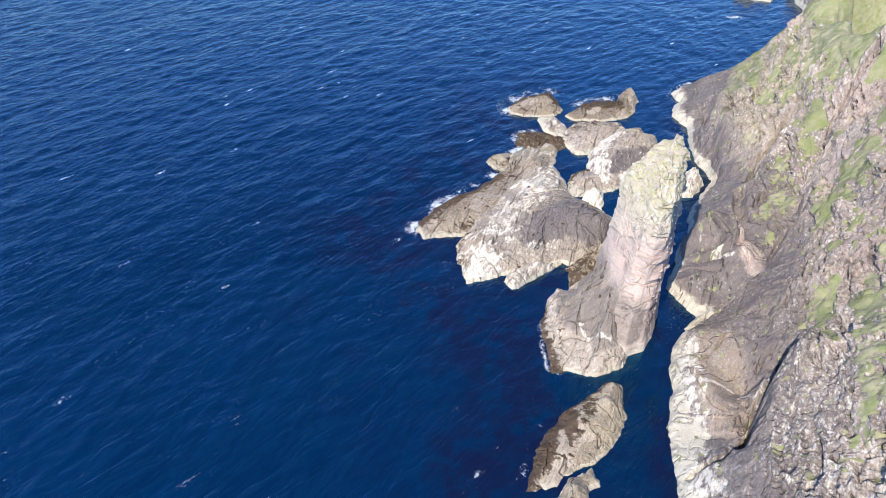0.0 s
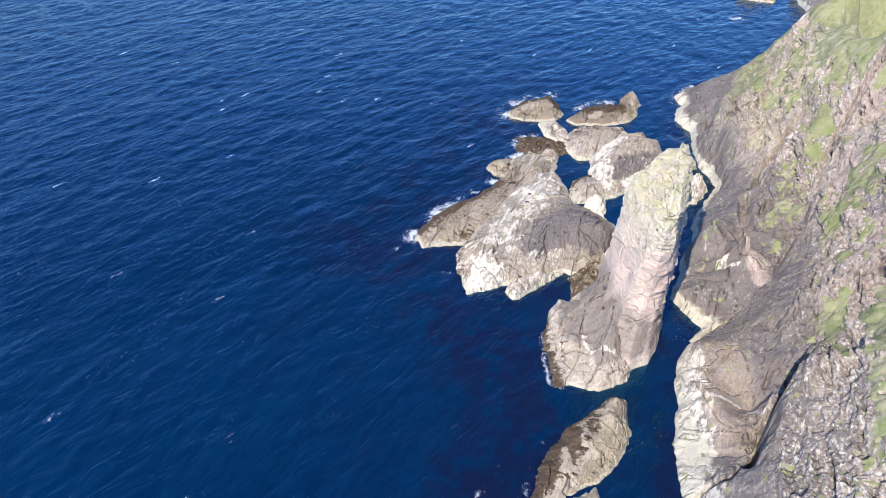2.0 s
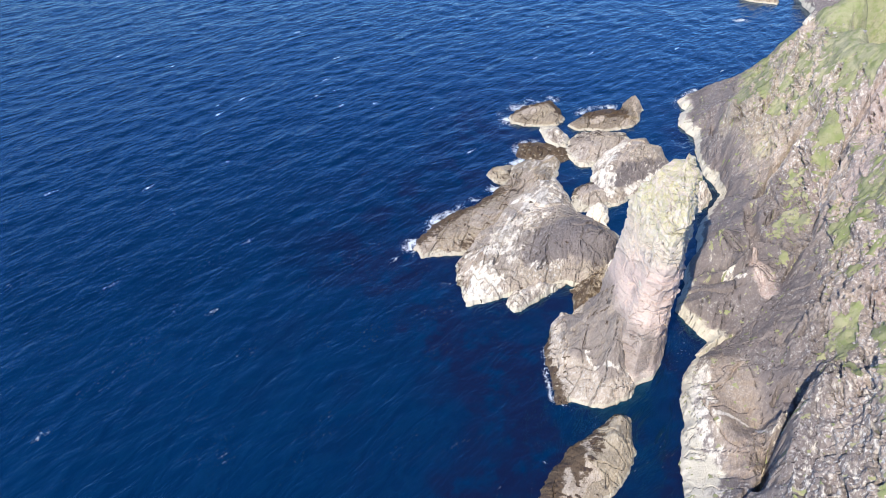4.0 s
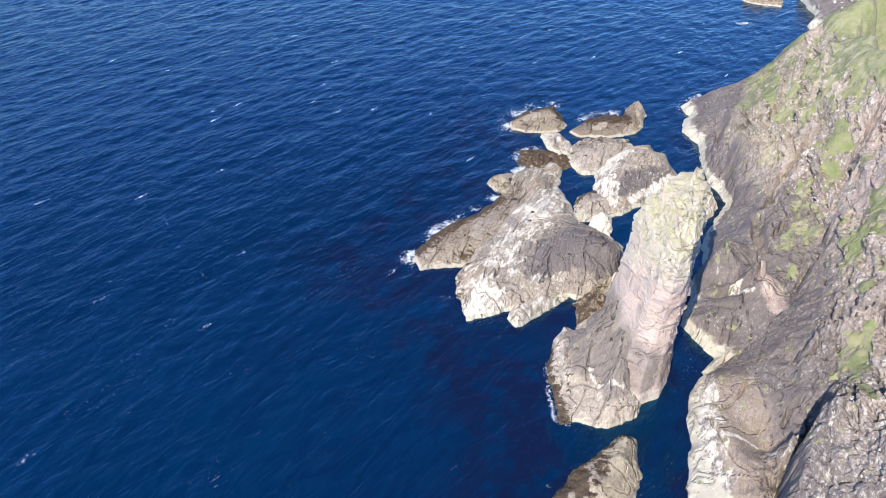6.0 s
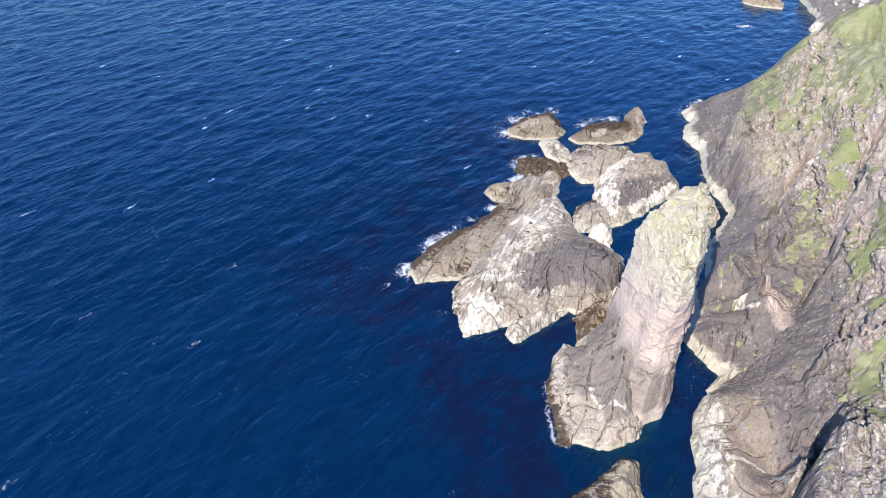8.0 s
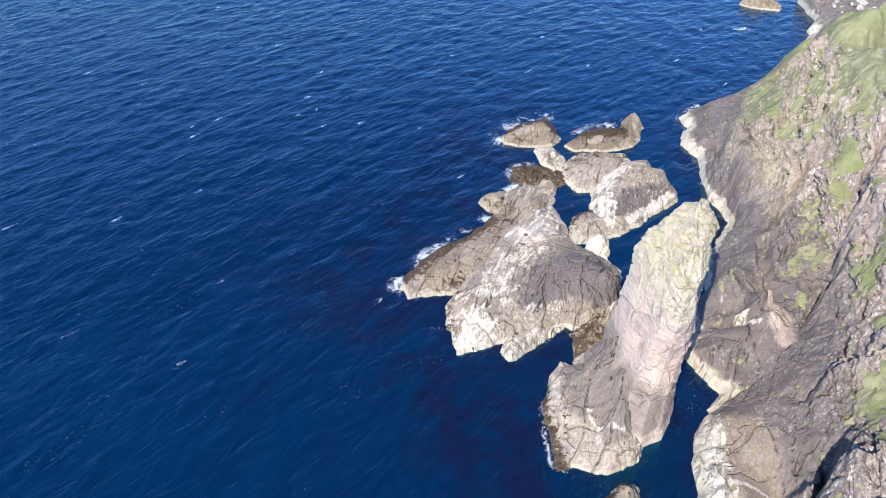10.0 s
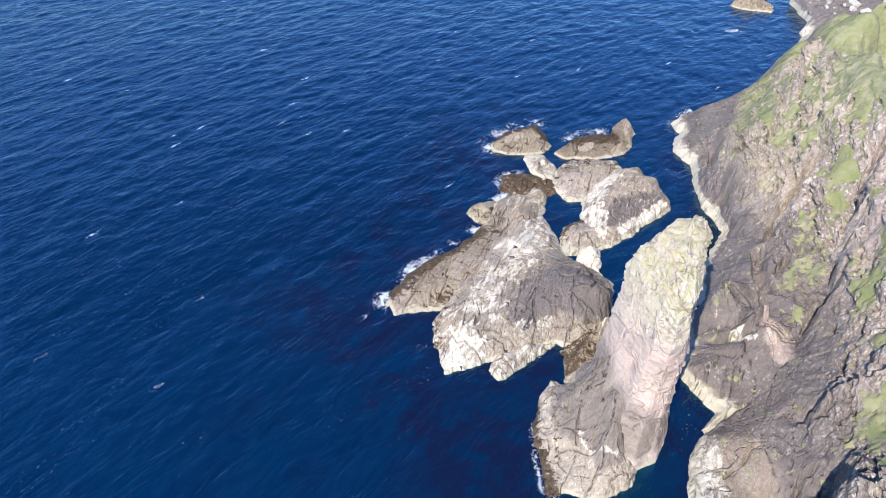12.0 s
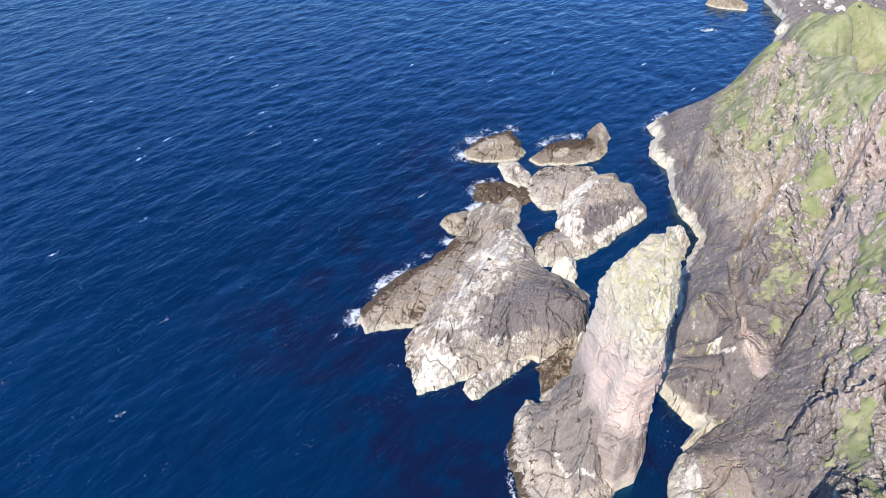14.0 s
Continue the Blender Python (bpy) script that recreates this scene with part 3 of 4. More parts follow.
CLEFTS = [   # lines of the joints that cut the cliff, with half their width and their depth
    ([(47, 70.3), (49.6, 74.2), (53.3, 80.4), (55.6, 82.7), (58.4, 85.3), (60, 89)], 0.8, 4.0),
    ([(66.3, 116), (70.1, 120.9), (73.9, 124.9), (78.8, 132.7), (82.8, 139.4), (87.2, 145.2), (91.8, 149.8), (95.5, 151.7)], 0.7, 3.5),
    ([(58.7, 98), (62.2, 100.7), (64.6, 100.3), (66.6, 99.4), (68.2, 98.1), (72, 97.5)], 0.5, 3.0),
    ([(46, 102.6), (50.5, 105.7), (53.3, 107.3), (57, 109)], 0.5, 2.6),
    ([(69.6, 143), (75.1, 148.9), (77.6, 151.9), (81.6, 154.2), (83.3, 156.6)], 1.0, 5.5),
    ([(65.7, 129), (66.4, 135.6), (69.6, 143)], 1.3, 4.0),
    ([(68.7, 133), (72, 137)], 0.6, 3.0),
    ([(71, 176), (73.5, 184), (76, 190)], 0.5, 2.2),
    ([(52.8, 77.3), (47.4, 75.7), (43.5, 77.6)], 0.55, 0.7),
    ([(38.5, 68.4), (41.7, 70.7), (44.3, 71.1), (47.1, 72.7)], 0.4, 1.6),
    ([(49, 122), (56, 117), (60, 117)], 0.3, 1.0),
    ([(77, 168), (83, 176), (86, 186)], 0.5, 2.0),
    ([(54.4, 98.1), (49.3, 94.8), (46.8, 93)], 0.22, 0.9),
    ([(45.3, 92.3), (45.9, 87.7), (46.2, 84.6), (48.1, 80.1)], 0.22, 0.8),
    ([(55.5, 87.9), (57.1, 90.8), (59, 90.6)], 0.4, 2.0),
    ([(57.5, 83.4), (58.9, 84.1), (60.1, 83.3)], 0.4, 2.0),
    ([(65.1, 103), (61.7, 98), (60.4, 97.6)], 0.35, 1.6),
]
SCARPS = [   # where the ground stands up in a wall to the right of the line, with the rise, how far back it runs out, and half the wall's width
    ([(47, 70.3), (49.6, 74.2), (53.3, 80.4), (55.6, 82.7), (58.4, 85.3), (61, 91)], 10.0, 6.0, 0.2),
    ([(66.3, 116), (70.1, 120.9), (73.9, 124.9), (78.8, 132.7), (82.8, 139.4), (87.2, 145.2), (91.8, 149.8)], 4.5, 7.0, 0.7),
    ([(58.7, 98), (62.2, 100.7), (66.6, 99.4), (72, 97.5)], 4.5, 4.5, 0.4),
    ([(69.6, 143), (75.1, 148.9), (77.6, 151.9), (81.6, 154.2), (83.3, 156.6)], 5.0, 5.0, 0.8),
    ([(69.8, 150), (69.8, 156), (71, 164), (72.5, 172), (73.5, 180), (76, 188), (80, 197)], 5.0, 5.0, 1.0),
    ([(54, 124), (58, 120.5), (62.5, 121), (64, 124)], -3.5, 3.0, 0.4),
]
TURF = [     # patches of grass on the ledges: middle, half length along the beds, half width
    (75, 135, 4.5, 2.4), (79, 120, 6, 3.5), (66, 95, 4, 2.2), (69, 88, 6, 3), (65, 80, 5, 2.2), (61, 69, 5, 1.8), (62, 85, 3, 1.5), (76, 141, 4, 1.6), (86, 199, 8, 2.2), (89, 206, 9, 2.6), (96, 215, 9, 3.5), (105, 226, 9, 4), (82, 175, 5, 2.4), (86, 173, 4, 2), (89, 168, 6, 2), (82, 160, 3, 1.4), (83.5, 149.5, 4, 1.6), (70.5, 133, 4.0, 2.2), (74, 131, 2.5, 1.6), (69, 124, 2.5, 1.2), (75, 117, 4.5, 3), (64, 91, 5, 2.2), (66, 83, 6, 2.4), (63, 75.5, 5, 2), (58, 64.5, 4, 1.6), (76, 127, 4, 1.6), (84, 184, 4, 2),
]


def land_height(x, y):
    wx = x + 1.1 * fbm(x / 5, y / 5, octaves=4, seed=120)
    wy = y + 1.1 * fbm(x / 5, y / 5, octaves=4, seed=130)
    d = inside_by(LAND, wx, wy)
    shore = spread(SHORE[7:], 4.0)
    shore = shore[(shore[:, 1] > -150)]
    s = np.vstack([np.c_[shore, np.zeros(len(shore))], np.asarray(BENCH + SLOPE + TOP, float)])
    h = np.maximum(blend(s, wx, wy, 2.5), 0.1) + 1.0 * (1 - np.exp(-np.maximum(d, 0) / 0.6))
    h = h + 2.6 * smooth(0.5, 4.5, d) * smooth(20, 9, d) * smooth(226, 244, y) * smooth(279, 271, y)      # the low grassy point
    return np.where(d > 0, h, d * 1.2), d


FACE = [(74.5, 169), (79.8, 165), (80.5, 152), (78.5, 146.5), (74, 147), (71.8, 156)]                   # the tan slab over the dark bench
GRASSY_EDGE = [(79, 193), (86, 197), (89, 187), (84.5, 174), (81, 169), (76.5, 176)]
RUBBLE = [(80.5, 168), (84, 176), (90, 184), (94, 172), (92, 152), (87, 148), (83, 154)]
SPECKLED = [(79, 138), (80, 147), (84, 153), (89, 153), (87, 143), (81, 133)]
RED_BEDS = [(72, 121), (75, 125), (80, 131), (85, 140), (92, 154), (95, 151), (88, 136), (80, 124)]
TAN_FLOOR = [(46.6, 100), (54, 101.5), (55.5, 96.3), (53.5, 90), (55.3, 86), (53.4, 80), (50, 74), (44.5, 78), (45.5, 92)]
PALE_HOLLOW = [(60.6, 121.2), (64.1, 122.8), (67, 120), (64.6, 113.2), (62.7, 112.6), (61.3, 117.8)]


def cliff():
    xs, ys = axis_lines(36, 100, 0.25, 10, 900, 1.10, 1.02), axis_lines(56, 222, 0.25, -160, 420, 1.07, 1.015)
    x, y = np.meshgrid(xs, ys)
    h, d = land_height(x, y)
    smooth_h = h
    gx, gy = np.gradient(h, axis=1) / np.gradient(x, axis=1), np.gradient(h, axis=0) / np.gradient(y, axis=0)
    up = 1 / np.sqrt(1 + gx * gx + gy * gy)
    u, v = bedded(x, y)
    ragged = fbm(x / 6, y / 6, h / 6, 5, 140, 0.66)
    # the field on the top begins lower towards the far bay
    field = h - (35.0 - 12 * smooth(190, 222, y) - 17 * smooth(212, 245, y) + 1.5 * smooth(150, 120, y)) + 10 * smooth(95, 101, x - 0.35 * np.maximum(y - 180, 0)) * smooth(135, 150, y)
    turf = smooth(-0.3, 0.3, 0.13 * field + 0.9 * ragged - 0.05)
    turf = np.maximum(turf, smooth(228, 240, y + 2 * ragged) * smooth(2.0, 4.5, d + 3 * ragged))
    turf = np.where(y > 278, 0.0, turf)
    # the slope below it is half rock, half grass
    part = 0.95 * patch(GRASSY_EDGE, x, y, 3.0, 1.5, 1, 5.0, h) + 0.62 * patch(SPECKLED, x, y, 3.0, 1.5, 2, 5.0, h) + 0.58 * patch(RUBBLE, x, y, 3.0, 2.0, 3, 5.0, h) + 0.55 * smooth(195, 203, y) * smooth(8, 12, h) + 0.35 * smooth(15, 20, h) * smooth(146, 120, y) * smooth(62, 68, x)
    speckle = fbm(x / 3.0, y / 3.0, h / 3.0, 5, 143, 0.72)
    turf = np.maximum(turf, smooth(-0.14, 0.14, speckle - 0.47 + 0.78 * np.clip(part, 0, 1)) * smooth(0.02, 0.2, part))
    for cx, cy, a, b in TURF:
        cu, cv = bedded(cx, cy)
        near = np.hypot((u - cu) / a, (v - cv) / b)
        r = near + 0.8 * smooth(1.3, 1.8, near) + 2.2 * fbm(x / 3, y / 3, h / 3, 5, 145, 0.74)
        turf = np.maximum(turf, smooth(1.15, 0.4, r))
    turf = turf * smooth(2.5, 5, h) * (1 - 0.9 * patch(FACE, x, y, 1.5, 0.8, 4, 3.0))
    for line, wide, deep in CLEFTS:
        turf = turf * smooth(0.6 * wide + 0.3, 1.5 * wide + 0.8, line_by(line, x, y)[0])
    shred = turf + (2.0 - 0.9 * smooth(33, 38, h) - 0.4 * smooth(225, 240, y)) * fbm(x / 1.0, y / 1.0, h / 1.0, 4, 147, 0.75) - 0.04
    rough = (0.3 + 0.7 * smooth(0, 3, d)) * (1 - 0.8 * turf) * (0.18 + 0.95 * smooth(8, 16, h)) * (1 + 1.2 * smooth(272, 282, y))
    rough = rough * (1 - 0.35 * patch(FACE, x, y, 1.5, 1.0, 4, 3.0))
    out, own, crack = worn(x, y, h, 7, 0.7)
    out = rough * out
    # the big ribs and gullies of the upper slope
    wild = (1 - turf) * smooth(8, 15, smooth_h) * (1 - 0.8 * patch(FACE, x, y, 1.5, 1.0, 4, 3.0))
    out = out + wild * (1.0 * (ridged(u / 15, (v + 0.6 * h + 3 * fbm(x / 10, y / 10, h / 10, 3, 150)) / 8.5, 0, 4, 151) - 0.55) + 1.0 * fbm(x / 4.5, y / 4.5, h / 4.5, 4, 155, 0.60))
    # broken blocks stand out of the rubble slopes
    loose = np.clip(patch(RUBBLE, x, y, 2.0, 1.5, 5, 4.0) + smooth(9, 13, h) * smooth(102, 94, y), 0, 1) * (1 - turf)
    lump, gap, _ = blocks(u / 1.5 + 0.5 * fbm(x / 2, y / 2, h / 2, 3, 157), (v + 0.7 * h) / 1.0 + 0.5 * fbm(x / 2, y / 2, h / 2, 3, 158), 159)
    out = out + loose * (0.42 * (lump - 0.5) - 0.22 * np.exp(-(gap / 0.10) ** 2))
    for line, rise, reach, sheer in SCARPS:
        sx, sy = x + 0.6 * fbm(x / 3, y / 3, seed=163), y + 0.6 * fbm(x / 3, y / 3, seed=164)
        dist, t = line_by(line, sx, sy)
        p = np.asarray(line, float)
        bends = np.zeros(x.shape)
        best = np.full(x.shape, 1e9)
        for (ax, ay), (bx, by) in zip(p[:-1], p[1:]):
            k = np.clip(((sx - ax) * (bx - ax) + (sy - ay) * (by - ay)) / ((bx - ax) ** 2 + (by - ay) ** 2), 0, 1)
            q = (sx - ax - k * (bx - ax)) ** 2 + (sy - ay - k * (by - ay)) ** 2
            bends = np.where(q < best, np.sign((sx - ax) * (by - ay) - (sy - ay) * (bx - ax)), bends)
            best = np.minimum(q, best)
        side = dist * bends
        h = h + rise * (smooth(-sheer, sheer, side) - smooth(-reach, reach, side)) * smooth(0, 0.15, t) * smooth(1, 0.85, t)
    for line, wide, deep in CLEFTS:
        dist, t = line_by(line, x + 0.5 * fbm(x / 2.5, y / 2.5, seed=160), y + 0.5 * fbm(x / 2.5, y / 2.5, seed=161))
        h = h - deep * np.exp(-(dist / wide) ** 4) * smooth(0, 0.12, t) * smooth(1, 0.88, t) * (0.7 + 0.3 * fbm(x / 2, y / 2, seed=162))
    verts = np.stack([x - gx * up * out, y - gy * up * out, h + up * out], -1)
    verts[..., 2] = np.where(d > 0.4, np.maximum(verts[..., 2], 0.15), verts[..., 2])
    k = 0.25 * (1 - turf) * smooth(400, 200, np.hypot(x - 60, y - 140))
    verts[..., 0] += k * fbm(x / 1.3, y / 1.3, h / 0.9, 3, 170)
    verts[..., 1] += k * fbm(x / 1.3, y / 1.3, h / 0.9, 3, 171)
    keep = d > -3
    keep = keep[:-1, :-1] & keep[1:, :-1] & keep[:-1, 1:] & keep[1:, 1:]
    low = smooth(1.5, 3.0, smooth_h) * smooth(15 + 6 * smooth(165, 145, y), 9 + 4 * smooth(165, 145, y), smooth_h)
    face = patch(FACE, x, y, 1.5, 0.8, 4, 3.0)
    floor = patch(TAN_FLOOR, x, y, 2.5, 1.2, 6, 3.5)
    marks = {
        "black": low * (0.85 + 0.35 * fbm(x / 6, y / 6, seed=180)) * (1 - 0.85 * floor) * (1 - 0.85 * face) * (1 - patch(PALE_HOLLOW, x, y, 1.0, 0.5, 7)),
        "yellow": 0.25 * smooth(9, 16, smooth_h) * smooth(150, 165, y) + 0.45 * face * smooth(0.05, 0.3, fbm(x / 3, y / 3, h / 3, 3, 184)),
        "lime": 0.36 * patch(RUBBLE, x, y, 2.0, 1.0, 8, 4.0) + 0.40 * smooth(9, 12, smooth_h) * smooth(96, 84, y) + 0.32 * patch(PALE_HOLLOW, x, y, 1.2, 0.5, 7) + 0.8 * strip([(57.3, 121), (59.4, 118.2)], 0.6, x, y, 0.6, 1) + 0.3 * strip([(55.2, 129), (57.2, 125)], 0.8, x, y, 1.2, 2) + 0.6 * strip([(64.2, 131), (64.6, 127), (62, 121.8)], 0.5, x, y, 0.8, 3)
        + 0.95 * strip([(46.2, 88.3), (49.8, 87.6), (51.1, 86.3)], 0.35, x, y, 0.5, 4) + 0.9 * strip([(52.2, 84.6), (52.6, 81.8)], 0.4, x, y, 0.5, 5) + 0.8 * strip([(79.2, 151), (80.2, 149.6)], 0.6, x, y, 0.5, 6)
        + 0.85 * smooth(7.5, 2.5, d + 2.0 * fbm(x / 4, y / 4, octaves=5, seed=183, rough=0.6)) * smooth(106, 98, y) + 0.35 * smooth(4.0, 1.5, d) * smooth(268, 276, y),
        "weed": 0 * h,
        "tan": np.maximum(floor, 0.6 * face),
        "pink": 0.4 * patch(RED_BEDS, x, y, 3.0, 1.5, 9, 4.0, h) + 0.9 * patch(PALE_HOLLOW, x, y, 1.2, 0.5, 7) + 0.5 * smooth(182, 190, y) * smooth(22, 26, h),
        "cream": 0.10 * face,
        "fleck": 0.45 * smooth(2.5, 4, smooth_h) * smooth(262, 250, y) * smooth(-0.1, 0.2, fbm(x / 7, y / 7, octaves=3, seed=187)) + 0.6 * smooth(11, 17, smooth_h) * (0.75 + 0.5 * fbm(x / 8, y / 8, seed=186)) * smooth(262, 250, y) + 0.4 * loose + 0.5 * smooth(270, 280, y),
        "moss": 0.55 * turf + 0.45 * np.clip(part, 0, 1) * smooth(-0.3, 0.2, speckle),
        "slab": own,
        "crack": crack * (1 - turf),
    }
    marks = {k2: np.clip(a, 0, 1).ravel() for k2, a in marks.items()}
    f, vv = grid_faces(len(ys), len(xs), keep), verts.reshape(-1, 3)
    v1, f1, m1 = trimmed(vv, f, marks)
    tagged(new("ground", mesh_from("ground", v1, f1, CLIFF_ROCK, m1, True)), "grey and pinkish sea cliff of tilted, cracked rock beds", "cliff", kind="structure")
    # the turf lies on the rock as a skin of its own
    top = (shred > 0.5)
    keep = keep & ((top[:-1, :-1].astype(int) + top[1:, :-1] + top[:-1, 1:] + top[1:, 1:]) >= 3)
    lift = (0.05 + 0.2 * np.maximum(turf - 0.5, 0) + 0.10 * fbm(x / 0.9, y / 0.9, octaves=3, seed=190))
    g = verts.copy()
    g[..., 2] += np.where(top, np.maximum(lift, 0.03), -0.1)
    v2, f2, _ = trimmed(g.reshape(-1, 3), grid_faces(len(ys), len(xs), keep), {})
    tagged(new("grass", mesh_from("grass", v2, f2, GRASS)), "short green and straw-coloured turf on the cliff top and ledges", "grass", kind="stuff")
    return xs, ys, g[..., 2]


LAND_X, LAND_Y, LAND_Z = cliff()


def on_land(x, y):
    return float(LAND_Z[np.searchsorted(LAND_Y, y), np.searchsorted(LAND_X, x)])

# ---- the sea stack ----
SECTIONS = [   # height and outline of the tall pillar, from the plinth to its tip; one broad flat face looks to the west
    (-1.0, [(30.5, 97.5), (34.5, 96.6), (38.8, 98.6), (41.6, 103.3), (44.6, 110.5), (46.3, 118), (43, 120.5), (36, 121), (30.5, 118.5), (28.6, 107)]),
    (8.0, [(31.6, 99.8), (35, 98.4), (38.6, 100.3), (41.4, 104.8), (43.9, 111), (45.2, 117), (42, 119.5), (36, 120), (31.6, 118), (30.2, 108)]),
    (18.0, [(34.0, 101.4), (36.6, 100.2), (39.9, 101.6), (42.4, 106.3), (44.4, 112), (45, 117), (42, 119.5), (36, 119.5), (32.8, 117), (32.3, 108)]),
    (26.0, [(34.6, 101.6), (36.6, 99.6), (39.0, 100.6), (41.7, 106), (44.4, 112), (44.6, 116), (42, 118.5), (37, 119), (33.2, 115.8), (33.4, 107)]),
    (28.5, [(34.4, 101.6), (36.5, 99.2), (38.9, 100.4), (41.5, 106), (44.4, 112), (44.6, 116), (42, 118.5), (37, 119), (32.9, 115.3), (33.3, 107)]),
    (33.0, [(35.6, 103.4), (36.7, 101.0), (38.8, 101.5), (41.3, 105), (43.8, 111), (44.3, 115), (41.5, 117.5), (37.5, 117), (34.2, 114), (34.9, 108)]),
    (37.0, [(36.6, 106), (37.8, 103.3), (39.5, 104.3), (41.5, 108), (43.2, 111.5), (43, 114), (41, 115.5), (38.5, 114.8), (36.0, 111.8), (36.2, 109)]),
    (38.0, [(37.0, 107.2), (38.2, 105.2), (39.8, 106), (41.6, 109), (42.9, 111.5), (42.7, 113.6), (41, 114.8), (38.6, 114.2), (36.6, 112.0), (36.7, 109.8)]),
    (38.5, [(39.2, 110.2), (40.2, 108.8), (41.5, 110.2), (42.5, 112.2), (41.8, 113.4), (40.2, 112.6)]),
    (40.2, [(39.6, 110.6), (40.3, 109.8), (41.3, 110.9), (42.0, 112.2), (41.2, 112.8), (40.2, 112.0)]),
]


def sea_stack():
    base = tagged(new("sea_stack"), "tall pink sandstone fin, its cream top spotted with yellow lichen", "sea stack", "rocks off the shore")
    n, rows = 620, 460
    ang = np.linspace(-math.pi, math.pi, n, endpoint=False)
    axis = lambda z: np.array([37.8 + 0.055 * z, 108.6 + 0.055 * z])
    radii = []
    for z, poly in SECTIONS:
        c = axis(z)
        p = spread(poly, 0.12)
        a, r = np.arctan2(p[:, 1] - c[1], p[:, 0] - c[0]), np.hypot(p[:, 1] - c[1], p[:, 0] - c[0])
        o = np.argsort(a)
        radii.append(np.interp(ang, a[o], r[o], period=2 * math.pi))
    levels = [z for z, _ in SECTIONS] + [41.0]
    radii.append(radii[-1] * 0.05)
    zs = np.concatenate([np.linspace(-1, 30, 330, endpoint=False), np.linspace(30, 41.0, rows - 330)])
    r = np.stack([np.interp(zs, levels, [q[k] for q in radii]) for k in range(n)], 1)
    z = np.repeat(zs[:, None], n, 1)
    cx, cy = (np.interp(zs, [-1, 41.0], [axis(-1)[k], axis(41.0)[k]])[:, None] for k in (0, 1))
    x, y = cx + r * np.cos(ang), cy + r * np.sin(ang)
    right = smooth(-0.35, 0.55, np.cos(ang + 0.75))[None, :] + 0 * z       # the landward side, where the beds are broken into ledges
    left = 1 - right
    # tilted beds, thick and thin, stand out as ledges; joints cut them into blocks
    bed = (z + 0.22 * (x - 37) + 0.16 * (y - 108) + 0.7 * fbm(x / 4, y / 4, z / 4, 3, 200)) / 1.9
    bed = bed + 0.28 * np.sin(bed * 2.3)
    place = bed % 1.0
    own_bed = lattice(np.floor(bed).astype(np.int64), np.zeros(z.shape, np.int64), np.zeros(z.shape, np.int64), 213)
    round_by = ang[None, :] * 7.0 + 1.1 * fbm(x / 2.2, y / 2.2, z / 2.2, 4, 221)
    tone, joint, own = blocks(round_by / 3.4 + 0.37 * np.floor(bed), bed + 0.35 * fbm(x / 2, y / 2, z / 2, 3, 226), 203)
    tone2, joint2, _ = blocks(round_by / 1.3 + 0.3 * fbm(x, y, z, 3, 218), bed * 2.2 + 0.3 * fbm(x, y, z, 3, 204), 206)
    lip = np.minimum(place / 0.22, (1 - place) / 0.78)                     # undercut below, sloping back above
    step = 25.0 - 0.47 * (y - 100) + 0.8 * fbm(x / 2.5, y / 2.5, z / 2.5, 4, 215)    # where the cream top block rests on the pink rock
    over = smooth(-0.25, 0.25, z - step)
    ledges = right * smooth(3, 7, z)
    out = ledges * (0.70 * (lip - 0.5) * (0.4 + 0.8 * own_bed) * smooth(-0.35, 0.25, fbm(x / 3, y / 3, z / 3, 3, 227)) + 0.45 * (tone - 0.5) - 0.12 * np.exp(-(joint / 0.06) ** 2) + 0.4 * (own_bed - 0.5))
    out = out + left * (0.16 * (lip - 0.5) + 0.10 * (tone - 0.5))
    out = out + 0.6 * (over - 0.5) * smooth(-0.4, 0.2, fbm(x / 4, y / 4, z / 4, 2, 228) + 0.5 * left - 0.2) + (0.10 + 0.12 * over) * (0.9 * (tone2 - 0.5) - 0.5 * np.exp(-(joint2 / 0.1) ** 2))
    out = out + 0.30 * fbm(x / 4.5, y / 4.5, z / 4.5, 3, 219) + (0.12 + 0.25 * over) * fbm(x / 1.4, y / 1.4, z / 1.2, 5, 207, 0.62)
    tint = smooth(-2.5, 2.0, z - step + 2.0 * fbm(x / 3, y / 3, z / 3, 4, 229))
    hollow = np.exp(-((y - 103.9) / 1.5) ** 2 - ((z - 17.4) / 1.5) ** 2) * (x < 38)
    out = out - 0.7 * hollow - 0.15 - 0.45 * over
    fade = np.clip(r / 3.0, 0.05, 1)
    x, y = x + out * fade * np.cos(ang), y + out * fade * np.sin(ang)
    z = z - 0.5 * smooth(30, 38, z) + 0.5 * fade * fbm(x / 1.5, y / 1.5, z / 1.5, 3, 209) * smooth(28, 34, z) + 0.5 * (1 - smooth(0.5, 4, r)) * fbm(x / 1.2, y / 1.2, 0, 2, 211)
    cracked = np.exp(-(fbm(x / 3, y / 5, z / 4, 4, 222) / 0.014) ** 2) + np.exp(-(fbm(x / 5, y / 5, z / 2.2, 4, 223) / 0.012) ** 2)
    grey = smooth(14.5, 10.5, z + 0.85 * (x - 33) + 0.15 * (y - 104) + 1.8 * fbm(x / 3, y / 3, z / 3, 4, 212)) * smooth(2.0, 3.5, z)
